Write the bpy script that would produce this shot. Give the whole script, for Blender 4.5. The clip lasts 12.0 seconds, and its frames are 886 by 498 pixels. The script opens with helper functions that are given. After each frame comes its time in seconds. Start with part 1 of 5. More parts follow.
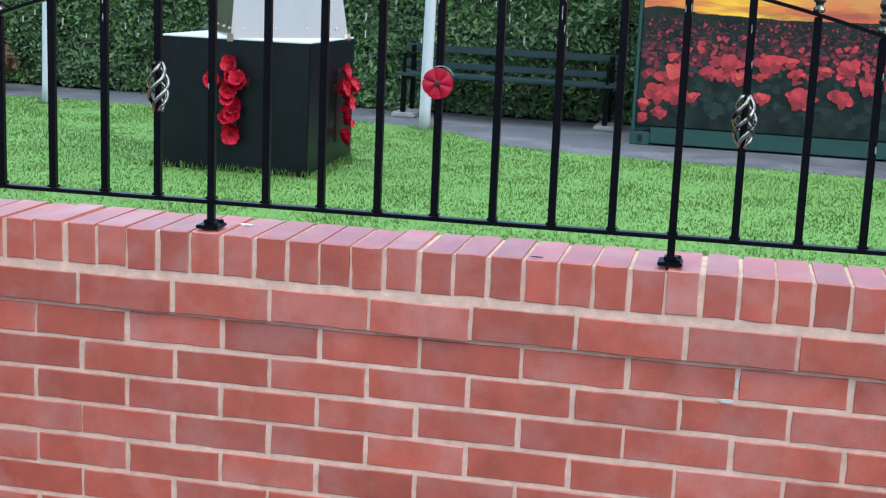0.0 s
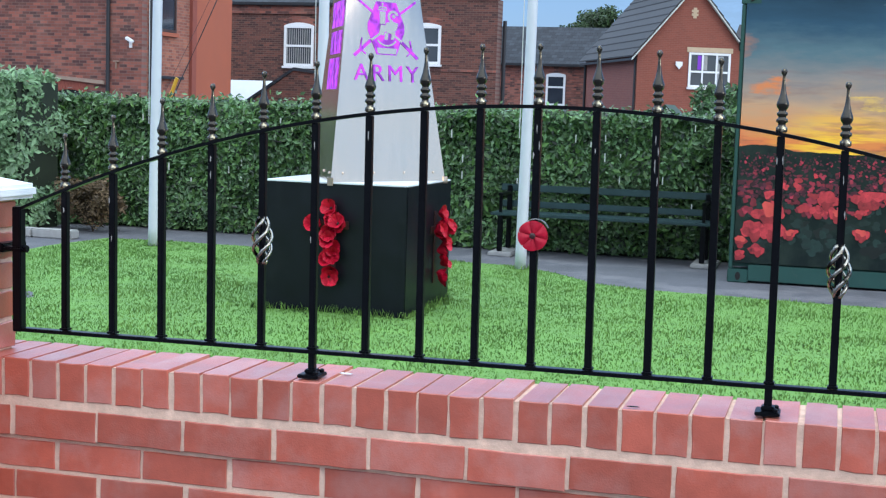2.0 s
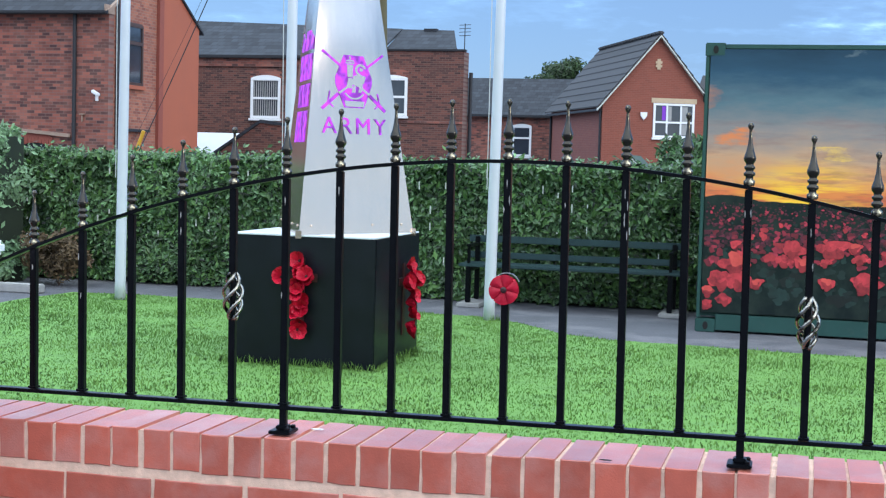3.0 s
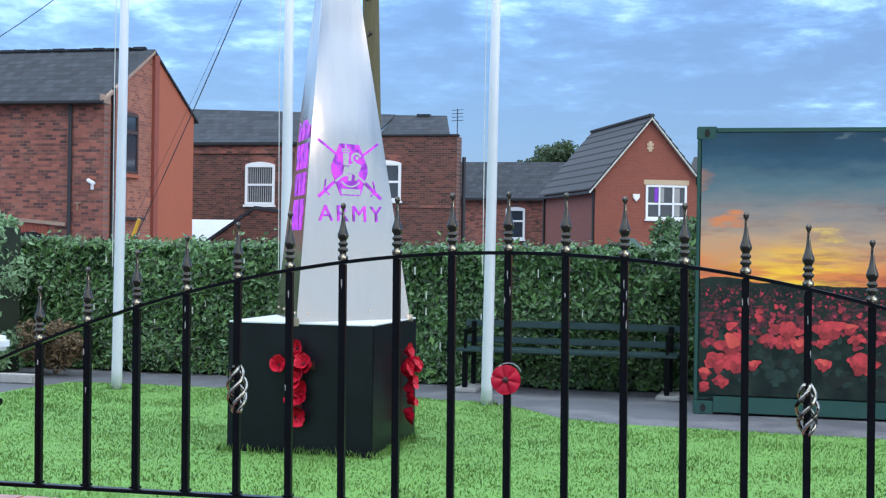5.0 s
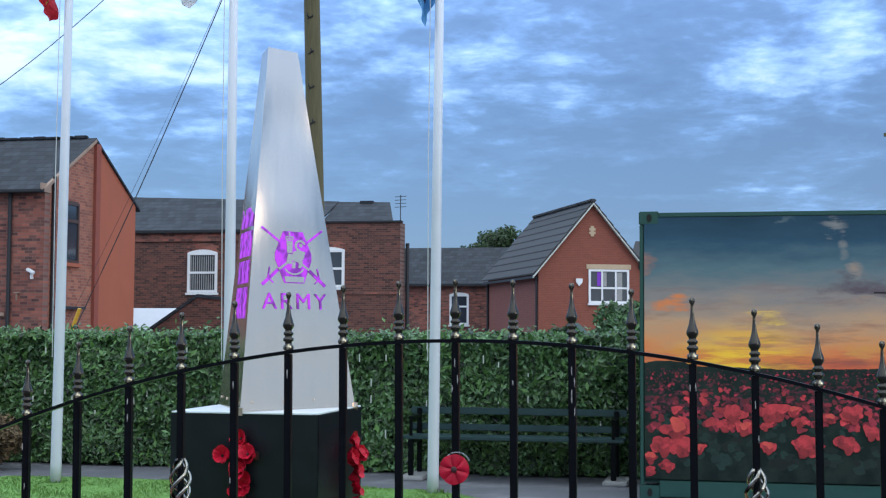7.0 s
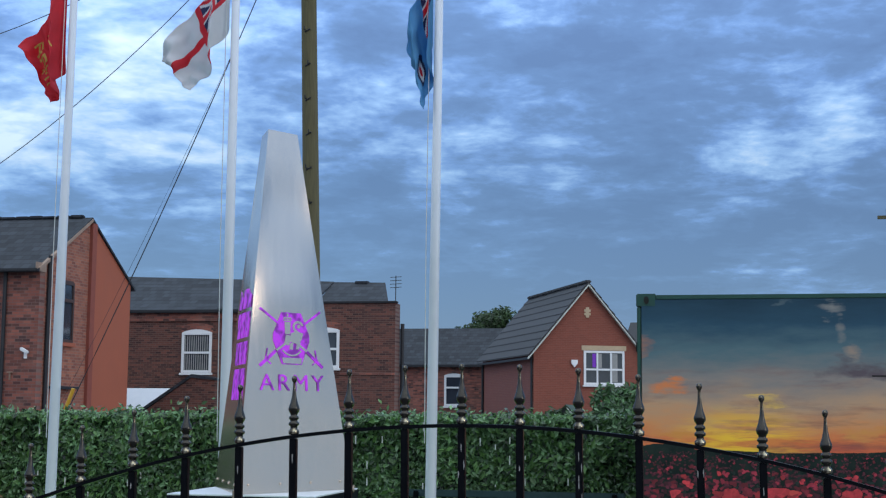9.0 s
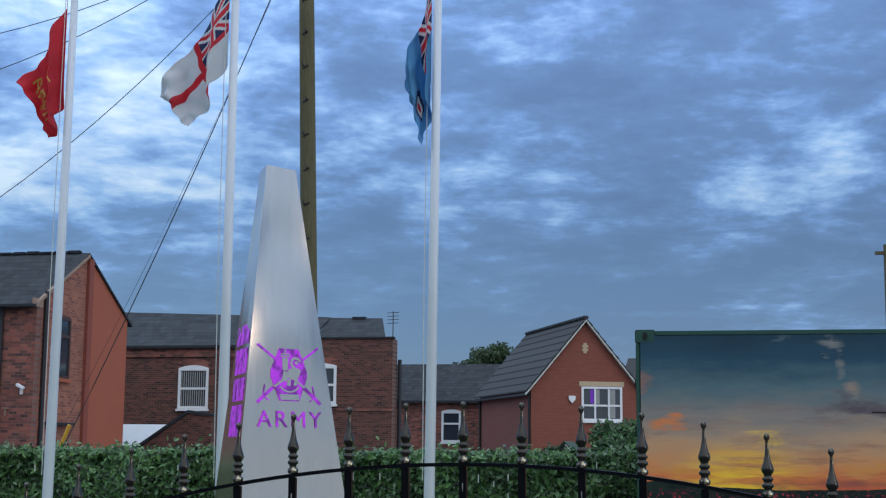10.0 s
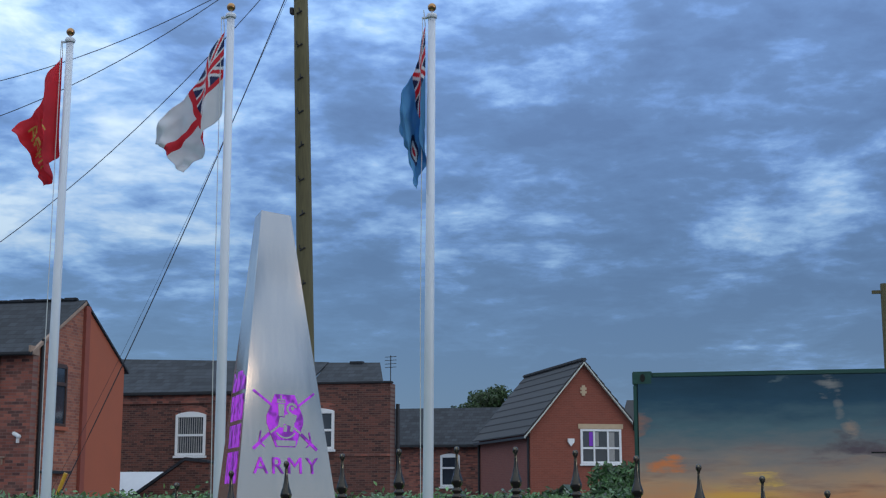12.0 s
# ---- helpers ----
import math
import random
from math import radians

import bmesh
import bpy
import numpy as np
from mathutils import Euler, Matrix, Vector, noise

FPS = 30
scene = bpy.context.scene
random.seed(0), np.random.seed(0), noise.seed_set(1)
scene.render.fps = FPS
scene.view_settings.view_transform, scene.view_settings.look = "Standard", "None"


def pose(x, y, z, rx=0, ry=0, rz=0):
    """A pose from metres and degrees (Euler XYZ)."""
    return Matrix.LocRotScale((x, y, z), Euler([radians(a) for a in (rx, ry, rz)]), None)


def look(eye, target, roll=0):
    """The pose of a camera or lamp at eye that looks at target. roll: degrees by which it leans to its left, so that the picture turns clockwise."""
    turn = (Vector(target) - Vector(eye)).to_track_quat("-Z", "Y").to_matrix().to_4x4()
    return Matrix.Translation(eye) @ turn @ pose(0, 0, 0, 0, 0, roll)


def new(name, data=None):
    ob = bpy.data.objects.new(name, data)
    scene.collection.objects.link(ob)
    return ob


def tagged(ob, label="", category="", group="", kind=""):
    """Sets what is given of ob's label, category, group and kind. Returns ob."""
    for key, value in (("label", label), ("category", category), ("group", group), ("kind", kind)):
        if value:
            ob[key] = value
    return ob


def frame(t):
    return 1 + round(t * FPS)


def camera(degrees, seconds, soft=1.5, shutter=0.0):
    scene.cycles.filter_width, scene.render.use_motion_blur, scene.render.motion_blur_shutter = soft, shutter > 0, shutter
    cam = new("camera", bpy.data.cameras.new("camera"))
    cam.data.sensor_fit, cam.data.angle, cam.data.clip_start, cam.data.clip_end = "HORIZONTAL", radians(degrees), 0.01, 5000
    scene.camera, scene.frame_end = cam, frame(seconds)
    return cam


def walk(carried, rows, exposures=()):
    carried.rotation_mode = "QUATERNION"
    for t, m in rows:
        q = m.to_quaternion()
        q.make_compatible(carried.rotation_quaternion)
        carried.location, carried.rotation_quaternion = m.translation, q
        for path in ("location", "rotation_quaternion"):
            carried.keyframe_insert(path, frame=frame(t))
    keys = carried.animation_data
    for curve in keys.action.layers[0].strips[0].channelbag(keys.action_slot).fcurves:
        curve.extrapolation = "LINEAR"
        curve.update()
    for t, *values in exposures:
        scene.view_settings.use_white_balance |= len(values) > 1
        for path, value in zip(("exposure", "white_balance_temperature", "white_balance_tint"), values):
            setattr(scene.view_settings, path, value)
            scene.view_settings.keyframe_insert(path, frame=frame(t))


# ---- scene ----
cam = camera(35.55, 12.0, soft=1.25)
PATH = [
    (0, (1.417, -2.851, 0.583), (1.025, -0.928, 0.193), 2.8),
    (0.5, (1.409, -2.868, 0.594), (0.908, -0.968, 0.223), 2.3),
    (1, (1.418, -2.880, 0.604), (0.877, -0.983, 0.271), 1.9),
    (1.5, (1.424, -2.886, 0.614), (0.867, -0.985, 0.342), 1.8),
    (2, (1.428, -2.898, 0.623), (0.886, -0.983, 0.421), 1.9),
    (2.5, (1.425, -2.898, 0.628), (0.911, -0.972, 0.470), 1.9),
    (4.5, (1.415, -2.947, 0.645), (0.934, -1.006, 0.598), 1.3),
    (5, (1.416, -2.949, 0.651), (0.920, -1.011, 0.644), 0.9),
    (5.5, (1.407, -2.923, 0.654), (0.921, -0.983, 0.688), 0.9),
    (6, (1.415, -2.950, 0.656), (0.951, -1.006, 0.727), 0.7),
    (6.5, (1.421, -2.963, 0.656), (0.985, -1.014, 0.748), 0.5),
    (7, (1.407, -2.937, 0.656), (0.990, -0.985, 0.774), 0.3),
    (9, (1.382, -2.950, 0.664), (0.974, -1.006, 0.898), 0.5),
    (9.5, (1.377, -2.939, 0.666), (0.967, -0.998, 0.921), 0.6),
    (10, (1.368, -2.926, 0.669), (0.965, -0.988, 0.954), 0.5),
    (10.5, (1.362, -2.919, 0.667), (0.961, -0.984, 0.975), 0.6),
    (11, (1.363, -2.919, 0.673), (0.954, -0.989, 1.002), 0.6),
    (11.5, (1.372, -2.919, 0.673), (0.959, -0.991, 1.011), 0.3),
    (12, (1.378, -2.916, 0.672), (0.981, -0.987, 1.019), -0.1),
]
# the camera's exposure falls as it tilts to the sky
walk(cam, [(t, look(eye, target, roll)) for t, eye, target, roll in PATH],
     [(0, 0.32), (1.0, 0.28), (2.5, 0.34), (4.5, 0.36), (5.5, 0.12), (7, -0.15), (9, -0.56), (12, -0.88)])

# ---------- world and light ----------
def tex_nodes(tree):
    tree.nodes.clear()
    return tree.nodes, tree.links


world = bpy.data.worlds.new("evening_sky")
scene.world = world
world.use_nodes = True
N, L = tex_nodes(world.node_tree)
sky = N.new("ShaderNodeTexSky")
sky.sky_type = "NISHITA"
sky.sun_disc = False
sky.sun_elevation = radians(14)
sky.sun_rotation = radians(108)
sky.altitude = 50
coord = N.new("ShaderNodeTexCoord")
mp = N.new("ShaderNodeMapping")
mp.inputs["Scale"].default_value = (1.0, 1.0, 2.4)
mp.inputs["Location"].default_value = (0.35, 0.1, 0.3)
mp.inputs["Rotation"].default_value = (0.0, radians(9), 0.0)
L.new(coord.outputs["Generated"], mp.inputs["Vector"])


def sky_noise(scale, detail, rough, dist, w, vector=None):
    n = N.new("ShaderNodeTexNoise")
    n.noise_dimensions = "4D"
    for k, v in (("Scale", scale), ("Detail", detail), ("Roughness", rough), ("Distortion", dist), ("W", w)):
        n.inputs[k].default_value = v
    L.new((vector or mp).outputs["Vector"], n.inputs["Vector"])
    return n


def wmath(op, a, b):
    m = N.new("ShaderNodeMath")
    m.operation = op
    for i, v in enumerate((a, b)):
        if isinstance(v, (int, float)):
            m.inputs[i].default_value = v
        else:
            L.new(v, m.inputs[i])
    return m.outputs[0]


big = sky_noise(4.6, 5.0, 0.55, 0.2, 6.3)
sep = N.new("ShaderNodeSeparateXYZ")
L.new(coord.outputs["Generated"], sep.inputs[0])
# the smaller clouds lie in a flat layer overhead and close up towards the horizon
layer = N.new("ShaderNodeCombineXYZ")
depth = wmath("MAXIMUM", wmath("ADD", sep.outputs["Z"], 0.14), 0.05)
L.new(wmath("DIVIDE", sep.outputs["X"], depth), layer.inputs["X"])
L.new(wmath("DIVIDE", sep.outputs["Y"], depth), layer.inputs["Y"])
fine = sky_noise(3.3, 12.0, 0.58, 0.3, 7.9, layer)
wisp = sky_noise(15.0, 9.0, 0.6, 0.3, 2.1, layer)
mixed = wmath("ADD", wmath("MULTIPLY", big.outputs["Fac"], 0.46), wmath("ADD", wmath("MULTIPLY", fine.outputs["Fac"], 0.40), wmath("MULTIPLY", wisp.outputs["Fac"], 0.14)))
# the cloud thins out to the west and the east of the darkest bank
thin = wmath("MINIMUM", wmath("ABSOLUTE", wmath("ADD", sep.outputs["X"], 0.10), 0.0), 0.6)
mixed = wmath("SUBTRACT", wmath("ADD", mixed, 0.065), wmath("MULTIPLY", thin, 0.07))
mixed = wmath("SUBTRACT", mixed, wmath("MULTIPLY", sep.outputs["Z"], 0.22))
# one broad cloud bank whose upper edge rises to the east, with clearer sky above it
rough_edge = wmath("MULTIPLY", wmath("SUBTRACT", big.outputs["Fac"], 0.5), 0.22)
edge = wmath("ADD", wmath("ADD", wmath("MULTIPLY", sep.outputs["X"], 0.30), 0.295), rough_edge)
under = wmath("MINIMUM", wmath("MAXIMUM", wmath("DIVIDE", wmath("SUBTRACT", edge, sep.outputs["Z"]), 0.05), -0.6), 1.0)
reach = wmath("MINIMUM", wmath("MAXIMUM", wmath("DIVIDE", wmath("ADD", sep.outputs["X"], 0.36), 0.22), 0.0), 1.0)
mixed = wmath("ADD", mixed, wmath("MULTIPLY", wmath("MULTIPLY", under, reach), 0.016))
# a bright break low in the west
bx = wmath("DIVIDE", wmath("ADD", sep.outputs["X"], 0.47), 0.17)
bz = wmath("DIVIDE", wmath("SUBTRACT", sep.outputs["Z"], 0.165), 0.085)
gap = wmath("MAXIMUM", wmath("SUBTRACT", 1.0, wmath("ADD", wmath("MULTIPLY", bx, bx), wmath("MULTIPLY", bz, bz))), 0.0)
mixed = wmath("SUBTRACT", mixed, wmath("MULTIPLY", gap, 0.060))
# and a smaller one in the north
cx_ = wmath("DIVIDE", wmath("SUBTRACT", sep.outputs["X"], 0.06), 0.10)
cz_ = wmath("DIVIDE", wmath("SUBTRACT", sep.outputs["Z"], 0.175), 0.045)
gap2 = wmath("MAXIMUM", wmath("SUBTRACT", 1.0, wmath("ADD", wmath("MULTIPLY", cx_, cx_), wmath("MULTIPLY", cz_, cz_))), 0.0)
mixed = wmath("SUBTRACT", mixed, wmath("MULTIPLY", gap2, 0.035))
mixed = wmath("ADD", wmath("MULTIPLY", mixed, 2.45), -0.715)
ramp = N.new("ShaderNodeValToRGB")
cr = ramp.color_ramp
cr.elements[0].position, cr.elements[0].color = 0.20, (0.95, 1.15, 1.32, 1)
cr.elements[1].position, cr.elements[1].color = 0.68, (0.14, 0.23, 0.45, 1)
for p, c in ((0.37, (0.42, 0.67, 1.08, 1)), (0.475, (0.222, 0.39, 0.78, 1)), (0.55, (0.168, 0.285, 0.55, 1))):
    e = cr.elements.new(p)
    e.color = c
L.new(mixed, ramp.inputs["Fac"])
# thick cloud over the zenith brightens the place evenly
lift = N.new("ShaderNodeMapRange")
for k, v in (("From Min", 0.17), ("From Max", 0.36), ("To Min", 1.0), ("To Max", 1.85)):
    lift.inputs[k].default_value = v
L.new(sep.outputs["Z"], lift.inputs["Value"])
high = N.new("ShaderNodeMapRange")
for k, v in (("From Min", 0.42), ("From Max", 0.95), ("To Min", 1.0), ("To Max", 1.15)):
    high.inputs[k].default_value = v
L.new(sep.outputs["Z"], high.inputs["Value"])
# greyer, less blue cloud towards the south
grey = N.new("ShaderNodeMapRange")
for k, v in (("From Min", -0.5), ("From Max", 0.2), ("To Min", 0.58), ("To Max", 1.0)):
    grey.inputs[k].default_value = v
L.new(sep.outputs["Y"], grey.inputs["Value"])
dull = N.new("ShaderNodeHueSaturation")
dull.inputs["Value"].default_value = 0.92
L.new(grey.outputs[0], dull.inputs["Saturation"])
L.new(ramp.outputs["Color"], dull.inputs["Color"])
cloud = N.new("ShaderNodeMix")
cloud.data_type, cloud.blend_type = "RGBA", "MULTIPLY"
cloud.inputs["Factor"].default_value = 1.0
L.new(dull.outputs["Color"], cloud.inputs["A"])
L.new(wmath("MULTIPLY", lift.outputs[0], high.outputs[0]), cloud.inputs["B"])
bg_sky = N.new("ShaderNodeBackground")
bg_sky.inputs["Strength"].default_value = 0.06
sky.ozone_density = 5.0
sky.dust_density = 0.3
L.new(sky.outputs[0], bg_sky.inputs["Color"])
bg_cloud = N.new("ShaderNodeBackground")
bg_cloud.inputs["Strength"].default_value = 1.02
L.new(cloud.outputs["Result"], bg_cloud.inputs["Color"])
add = N.new("ShaderNodeAddShader")
L.new(bg_sky.outputs[0], add.inputs[0])
L.new(bg_cloud.outputs[0], add.inputs[1])
out = N.new("ShaderNodeOutputWorld")
L.new(add.outputs[0], out.inputs["Surface"])

sun = new("sun", bpy.data.lights.new("sun", "SUN"))
sun.data.energy = 0.65
sun.data.angle = radians(22)
sun.data.color = (1.0, 0.90, 0.78)
sun.matrix_world = look((18, -1.85, 4.72), (0, 4, 0))


# ---------- helpers ----------
GROUND = -0.82
LAWN = -0.805


def part(name, bm, material, parent=None, label="", smooth=False):
    me = bpy.data.meshes.new(name)
    if isinstance(bm, bmesh.types.BMesh):
        bm.normal_update()
        bm.to_mesh(me)
        bm.free()
    else:
        me.from_pydata(*bm)
        me.update()
    for m in material if isinstance(material, (list, tuple)) else [material]:
        me.materials.append(m)
    if smooth:
        for p in me.polygons:
            p.use_smooth = True
    ob = new(name, me)
    ob.parent = parent
    if label:
        ob["label"] = label
    return ob


def thing(name, label, category, at=(0, 0, 0), group="", kind="", turn=0.0):
    ob = new(name)
    ob.matrix_basis = pose(*at, 0, 0, turn)
    ob.empty_display_size = 0.1
    return tagged(ob, label, category, group, kind)


def box(bm, x0, x1, y0, y1, z0, z1, bevel=0.0):
    r = bmesh.ops.create_cube(bm, size=1.0)
    for v in r["verts"]:
        v.co = Vector(((x0 + x1) / 2 + v.co.x * (x1 - x0), (y0 + y1) / 2 + v.co.y * (y1 - y0), (z0 + z1) / 2 + v.co.z * (z1 - z0)))
    if bevel:
        es = {e for v in r["verts"] for e in v.link_edges}
        bmesh.ops.bevel(bm, geom=list(es), offset=bevel, segments=2, affect="EDGES")
    return bm


def B(x0, x1, y0, y1, z0, z1, bevel=0.0):
    return box(bmesh.new(), x0, x1, y0, y1, z0, z1, bevel)


def lathe(bm, prof, seg=14, at=(0, 0)):
    rings = []
    for r, z in prof:
        rings.append([bm.verts.new((at[0] + r * math.cos(2 * math.pi * i / seg), at[1] + r * math.sin(2 * math.pi * i / seg), z)) for i in range(seg)])
    for a, b in zip(rings, rings[1:]):
        for i in range(seg):
            bm.faces.new((a[i], a[(i + 1) % seg], b[(i + 1) % seg], b[i]))
    bm.faces.new(rings[0][::-1])
    bm.faces.new(rings[-1])
    return bm


def tube(bm, pts, r, seg=8, r2=None):
    pts = [Vector(p) for p in pts]
    rings = []
    for i, p in enumerate(pts):
        d = (pts[min(i + 1, len(pts) - 1)] - pts[max(i - 1, 0)]).normalized()
        u = d.cross(Vector((0.31, 0.17, 1)) if abs(d.z) < 0.9 else Vector((1, 0.2, 0))).normalized()
        w = d.cross(u)
        rr = r if r2 is None else r + (r2 - r) * i / (len(pts) - 1)
        rings.append([bm.verts.new(p + rr * (math.cos(2 * math.pi * k / seg) * u + math.sin(2 * math.pi * k / seg) * w)) for k in range(seg)])
    for a, b in zip(rings, rings[1:]):
        for k in range(seg):
            bm.faces.new((a[k], a[(k + 1) % seg], b[(k + 1) % seg], b[k]))
    bm.faces.new(rings[0][::-1])
    bm.faces.new(rings[-1])
    return bm


def prism(bm, poly, y0, y1):
    """A polygon in x and z, drawn from y0 to y1."""
    a = [bm.verts.new((x, y0, z)) for x, z in poly]
    b = [bm.verts.new((x, y1, z)) for x, z in poly]
    n = len(poly)
    bm.faces.new(a)
    bm.faces.new(b[::-1])
    for i in range(n):
        bm.faces.new((a[i], b[i], b[(i + 1) % n], a[(i + 1) % n]))
    bmesh.ops.recalc_face_normals(bm, faces=bm.faces[:])
    return bm


def moved(bm, m):
    bmesh.ops.transform(bm, matrix=m, verts=bm.verts[:])
    return bm


# ---------- materials ----------
def mat(name, color, rough=0.6, metal=0.0, vary=0.12, scale=18.0, bump=0.15, fine=140.0, bump_dist=0.004, spec=0.5, per_object=0.0, per_island=0.0,
        second=None, second_scale=3.0, second_at=(0.5, 0.62), stretch=(1, 1, 1), sward=False, translucent=0.0, aniso=0.0, coat=0.0, rough_vary=0.1):
    m = bpy.data.materials.new(name)
    m.use_nodes = True
    n, l = m.node_tree.nodes, m.node_tree.links
    b = n["Principled BSDF"]
    tc = n.new("ShaderNodeTexCoord")
    mpg = n.new("ShaderNodeMapping")
    mpg.inputs["Scale"].default_value = stretch
    l.new(tc.outputs["Object"], mpg.inputs["Vector"])
    if per_object:
        # every piece takes its own stretch of the grain
        own, far = n.new("ShaderNodeObjectInfo"), n.new("ShaderNodeMath")
        far.operation = "MULTIPLY"
        far.inputs[1].default_value = 37.0
        l.new(own.outputs["Random"], far.inputs[0])
        l.new(far.outputs[0], mpg.inputs["Location"])

    def noise_node(s, d=6.0, r=0.6):
        t = n.new("ShaderNodeTexNoise")
        t.inputs["Scale"].default_value, t.inputs["Detail"].default_value, t.inputs["Roughness"].default_value = s, d, r
        l.new(mpg.outputs["Vector"], t.inputs["Vector"])
        return t
    n1 = noise_node(scale)
    n2 = noise_node(fine, 3.0 if fine > 2 else 0.0)
    col = n.new("ShaderNodeMix")
    col.data_type = "RGBA"
    col.inputs["A"].default_value = tuple(c * (1 - 2 * vary) for c in color) + (1,)
    col.inputs["B"].default_value = tuple(min(c * (1 + 2 * vary), 0.95) for c in color) + (1,)
    l.new(n1.outputs["Fac"], col.inputs["Factor"])
    last = col.outputs["Result"]
    if second:
        n3 = noise_node(second_scale, 8.0, 0.65)
        rr = n.new("ShaderNodeMapRange")
        rr.inputs["From Min"].default_value, rr.inputs["From Max"].default_value = second_at
        l.new(n3.outputs["Fac"], rr.inputs["Value"])
        mx = n.new("ShaderNodeMix")
        mx.data_type = "RGBA"
        mx.inputs["B"].default_value = tuple(second) + (1,)
        l.new(rr.outputs[0], mx.inputs["Factor"])
        l.new(last, mx.inputs["A"])
        last = mx.outputs["Result"]
    for amount, node, sock in ((per_object, "ShaderNodeObjectInfo", "Random"), (per_island, "ShaderNodeNewGeometry", "Random Per Island")):
        if amount:
            info = n.new(node)
            mr = n.new("ShaderNodeMapRange")
            mr.inputs["To Min"].default_value, mr.inputs["To Max"].default_value = 1 - amount, 1 + amount
            l.new(info.outputs[sock], mr.inputs["Value"])
            hsv = n.new("ShaderNodeHueSaturation")
            l.new(mr.outputs[0], hsv.inputs["Value"])
            l.new(last, hsv.inputs["Color"])
            last = hsv.outputs["Color"]
    l.new(last, b.inputs["Base Color"])
    b.inputs["Metallic"].default_value = metal
    b.inputs["Specular IOR Level"].default_value = spec
    rg = n.new("ShaderNodeMapRange")
    rg.inputs["To Min"].default_value, rg.inputs["To Max"].default_value = max(rough - rough_vary, 0.02), min(rough + rough_vary, 1)
    l.new(n1.outputs["Fac"], rg.inputs["Value"])
    l.new(rg.outputs[0], b.inputs["Roughness"])
    if coat:
        b.inputs["Coat Weight"].default_value, b.inputs["Coat Roughness"].default_value = coat, 0.38
    if aniso:
        b.inputs["Anisotropic"].default_value = aniso
    if bump:
        bp = n.new("ShaderNodeBump")
        bp.inputs["Strength"].default_value, bp.inputs["Distance"].default_value = bump, bump_dist
        l.new(n2.outputs["Fac"], bp.inputs["Height"])
        l.new(bp.outputs["Normal"], b.inputs["Normal"])
    if sward:
        up = n.new("ShaderNodeCombineXYZ")
        up.inputs["Y"].default_value, up.inputs["Z"].default_value = -0.25, 1.0
        l.new(up.outputs[0], b.inputs["Normal"])
    if translucent:
        tr = n.new("ShaderNodeBsdfTranslucent")
        l.new(last, tr.inputs["Color"])
        ms = n.new("ShaderNodeMixShader")
        ms.inputs["Fac"].default_value = translucent
        l.new(b.outputs[0], ms.inputs[1])
        l.new(tr.outputs[0], ms.inputs[2])
        l.new(ms.outputs[0], n["Material Output"].inputs["Surface"])
    return m


def brick_wall_mat(name, c1, c2, mortar, axis="xz", wear=(0.12, 0.06, 0.05), wear_amount=0.35, size=(0.225, 0.075)):
    """Brick courses for house walls that stay far off."""
    m = bpy.data.materials.new(name)
    m.use_nodes = True
    n, l = m.node_tree.nodes, m.node_tree.links
    b = n["Principled BSDF"]
    tc = n.new("ShaderNodeTexCoord")
    sp = n.new("ShaderNodeSeparateXYZ")
    cb = n.new("ShaderNodeCombineXYZ")
    l.new(tc.outputs["Object"], sp.inputs[0])
    l.new(sp.outputs["X" if axis[0] == "x" else "Y"], cb.inputs["X"])
    l.new(sp.outputs["Z"], cb.inputs["Y"])
    br = n.new("ShaderNodeTexBrick")
    for k, v in (("Scale", 1.0), ("Mortar Size", 0.007), ("Mortar Smooth", 0.2), ("Bias", 0.0), ("Brick Width", size[0]), ("Row Height", size[1])):
        br.inputs[k].default_value = v
    br.inputs["Color1"].default_value, br.inputs["Color2"].default_value, br.inputs["Mortar"].default_value = (*c1, 1), (*c2, 1), (*mortar, 1)
    l.new(cb.outputs[0], br.inputs["Vector"])
    ns = n.new("ShaderNodeTexNoise")
    ns.inputs["Scale"].default_value, ns.inputs["Detail"].default_value, ns.inputs["Roughness"].default_value = 1.3, 9.0, 0.7
    l.new(tc.outputs["Object"], ns.inputs["Vector"])
    mr = n.new("ShaderNodeMapRange")
    mr.inputs["From Min"].default_value, mr.inputs["From Max"].default_value, mr.inputs["To Max"].default_value = 0.45, 0.7, wear_amount
    l.new(ns.outputs["Fac"], mr.inputs["Value"])
    mx = n.new("ShaderNodeMix")
    mx.data_type = "RGBA"
    mx.inputs["B"].default_value = (*wear, 1)
    l.new(mr.outputs[0], mx.inputs["Factor"])
    l.new(br.outputs["Color"], mx.inputs["A"])
    l.new(mx.outputs["Result"], b.inputs["Base Color"])
    b.inputs["Roughness"].default_value = 0.85
    bp = n.new("ShaderNodeBump")
    bp.inputs["Strength"].default_value, bp.inputs["Distance"].default_value = 0.5, 0.01
    l.new(br.outputs["Fac"], bp.inputs["Height"])
    bp.invert = True
    l.new(bp.outputs["Normal"], b.inputs["Normal"])
    return m


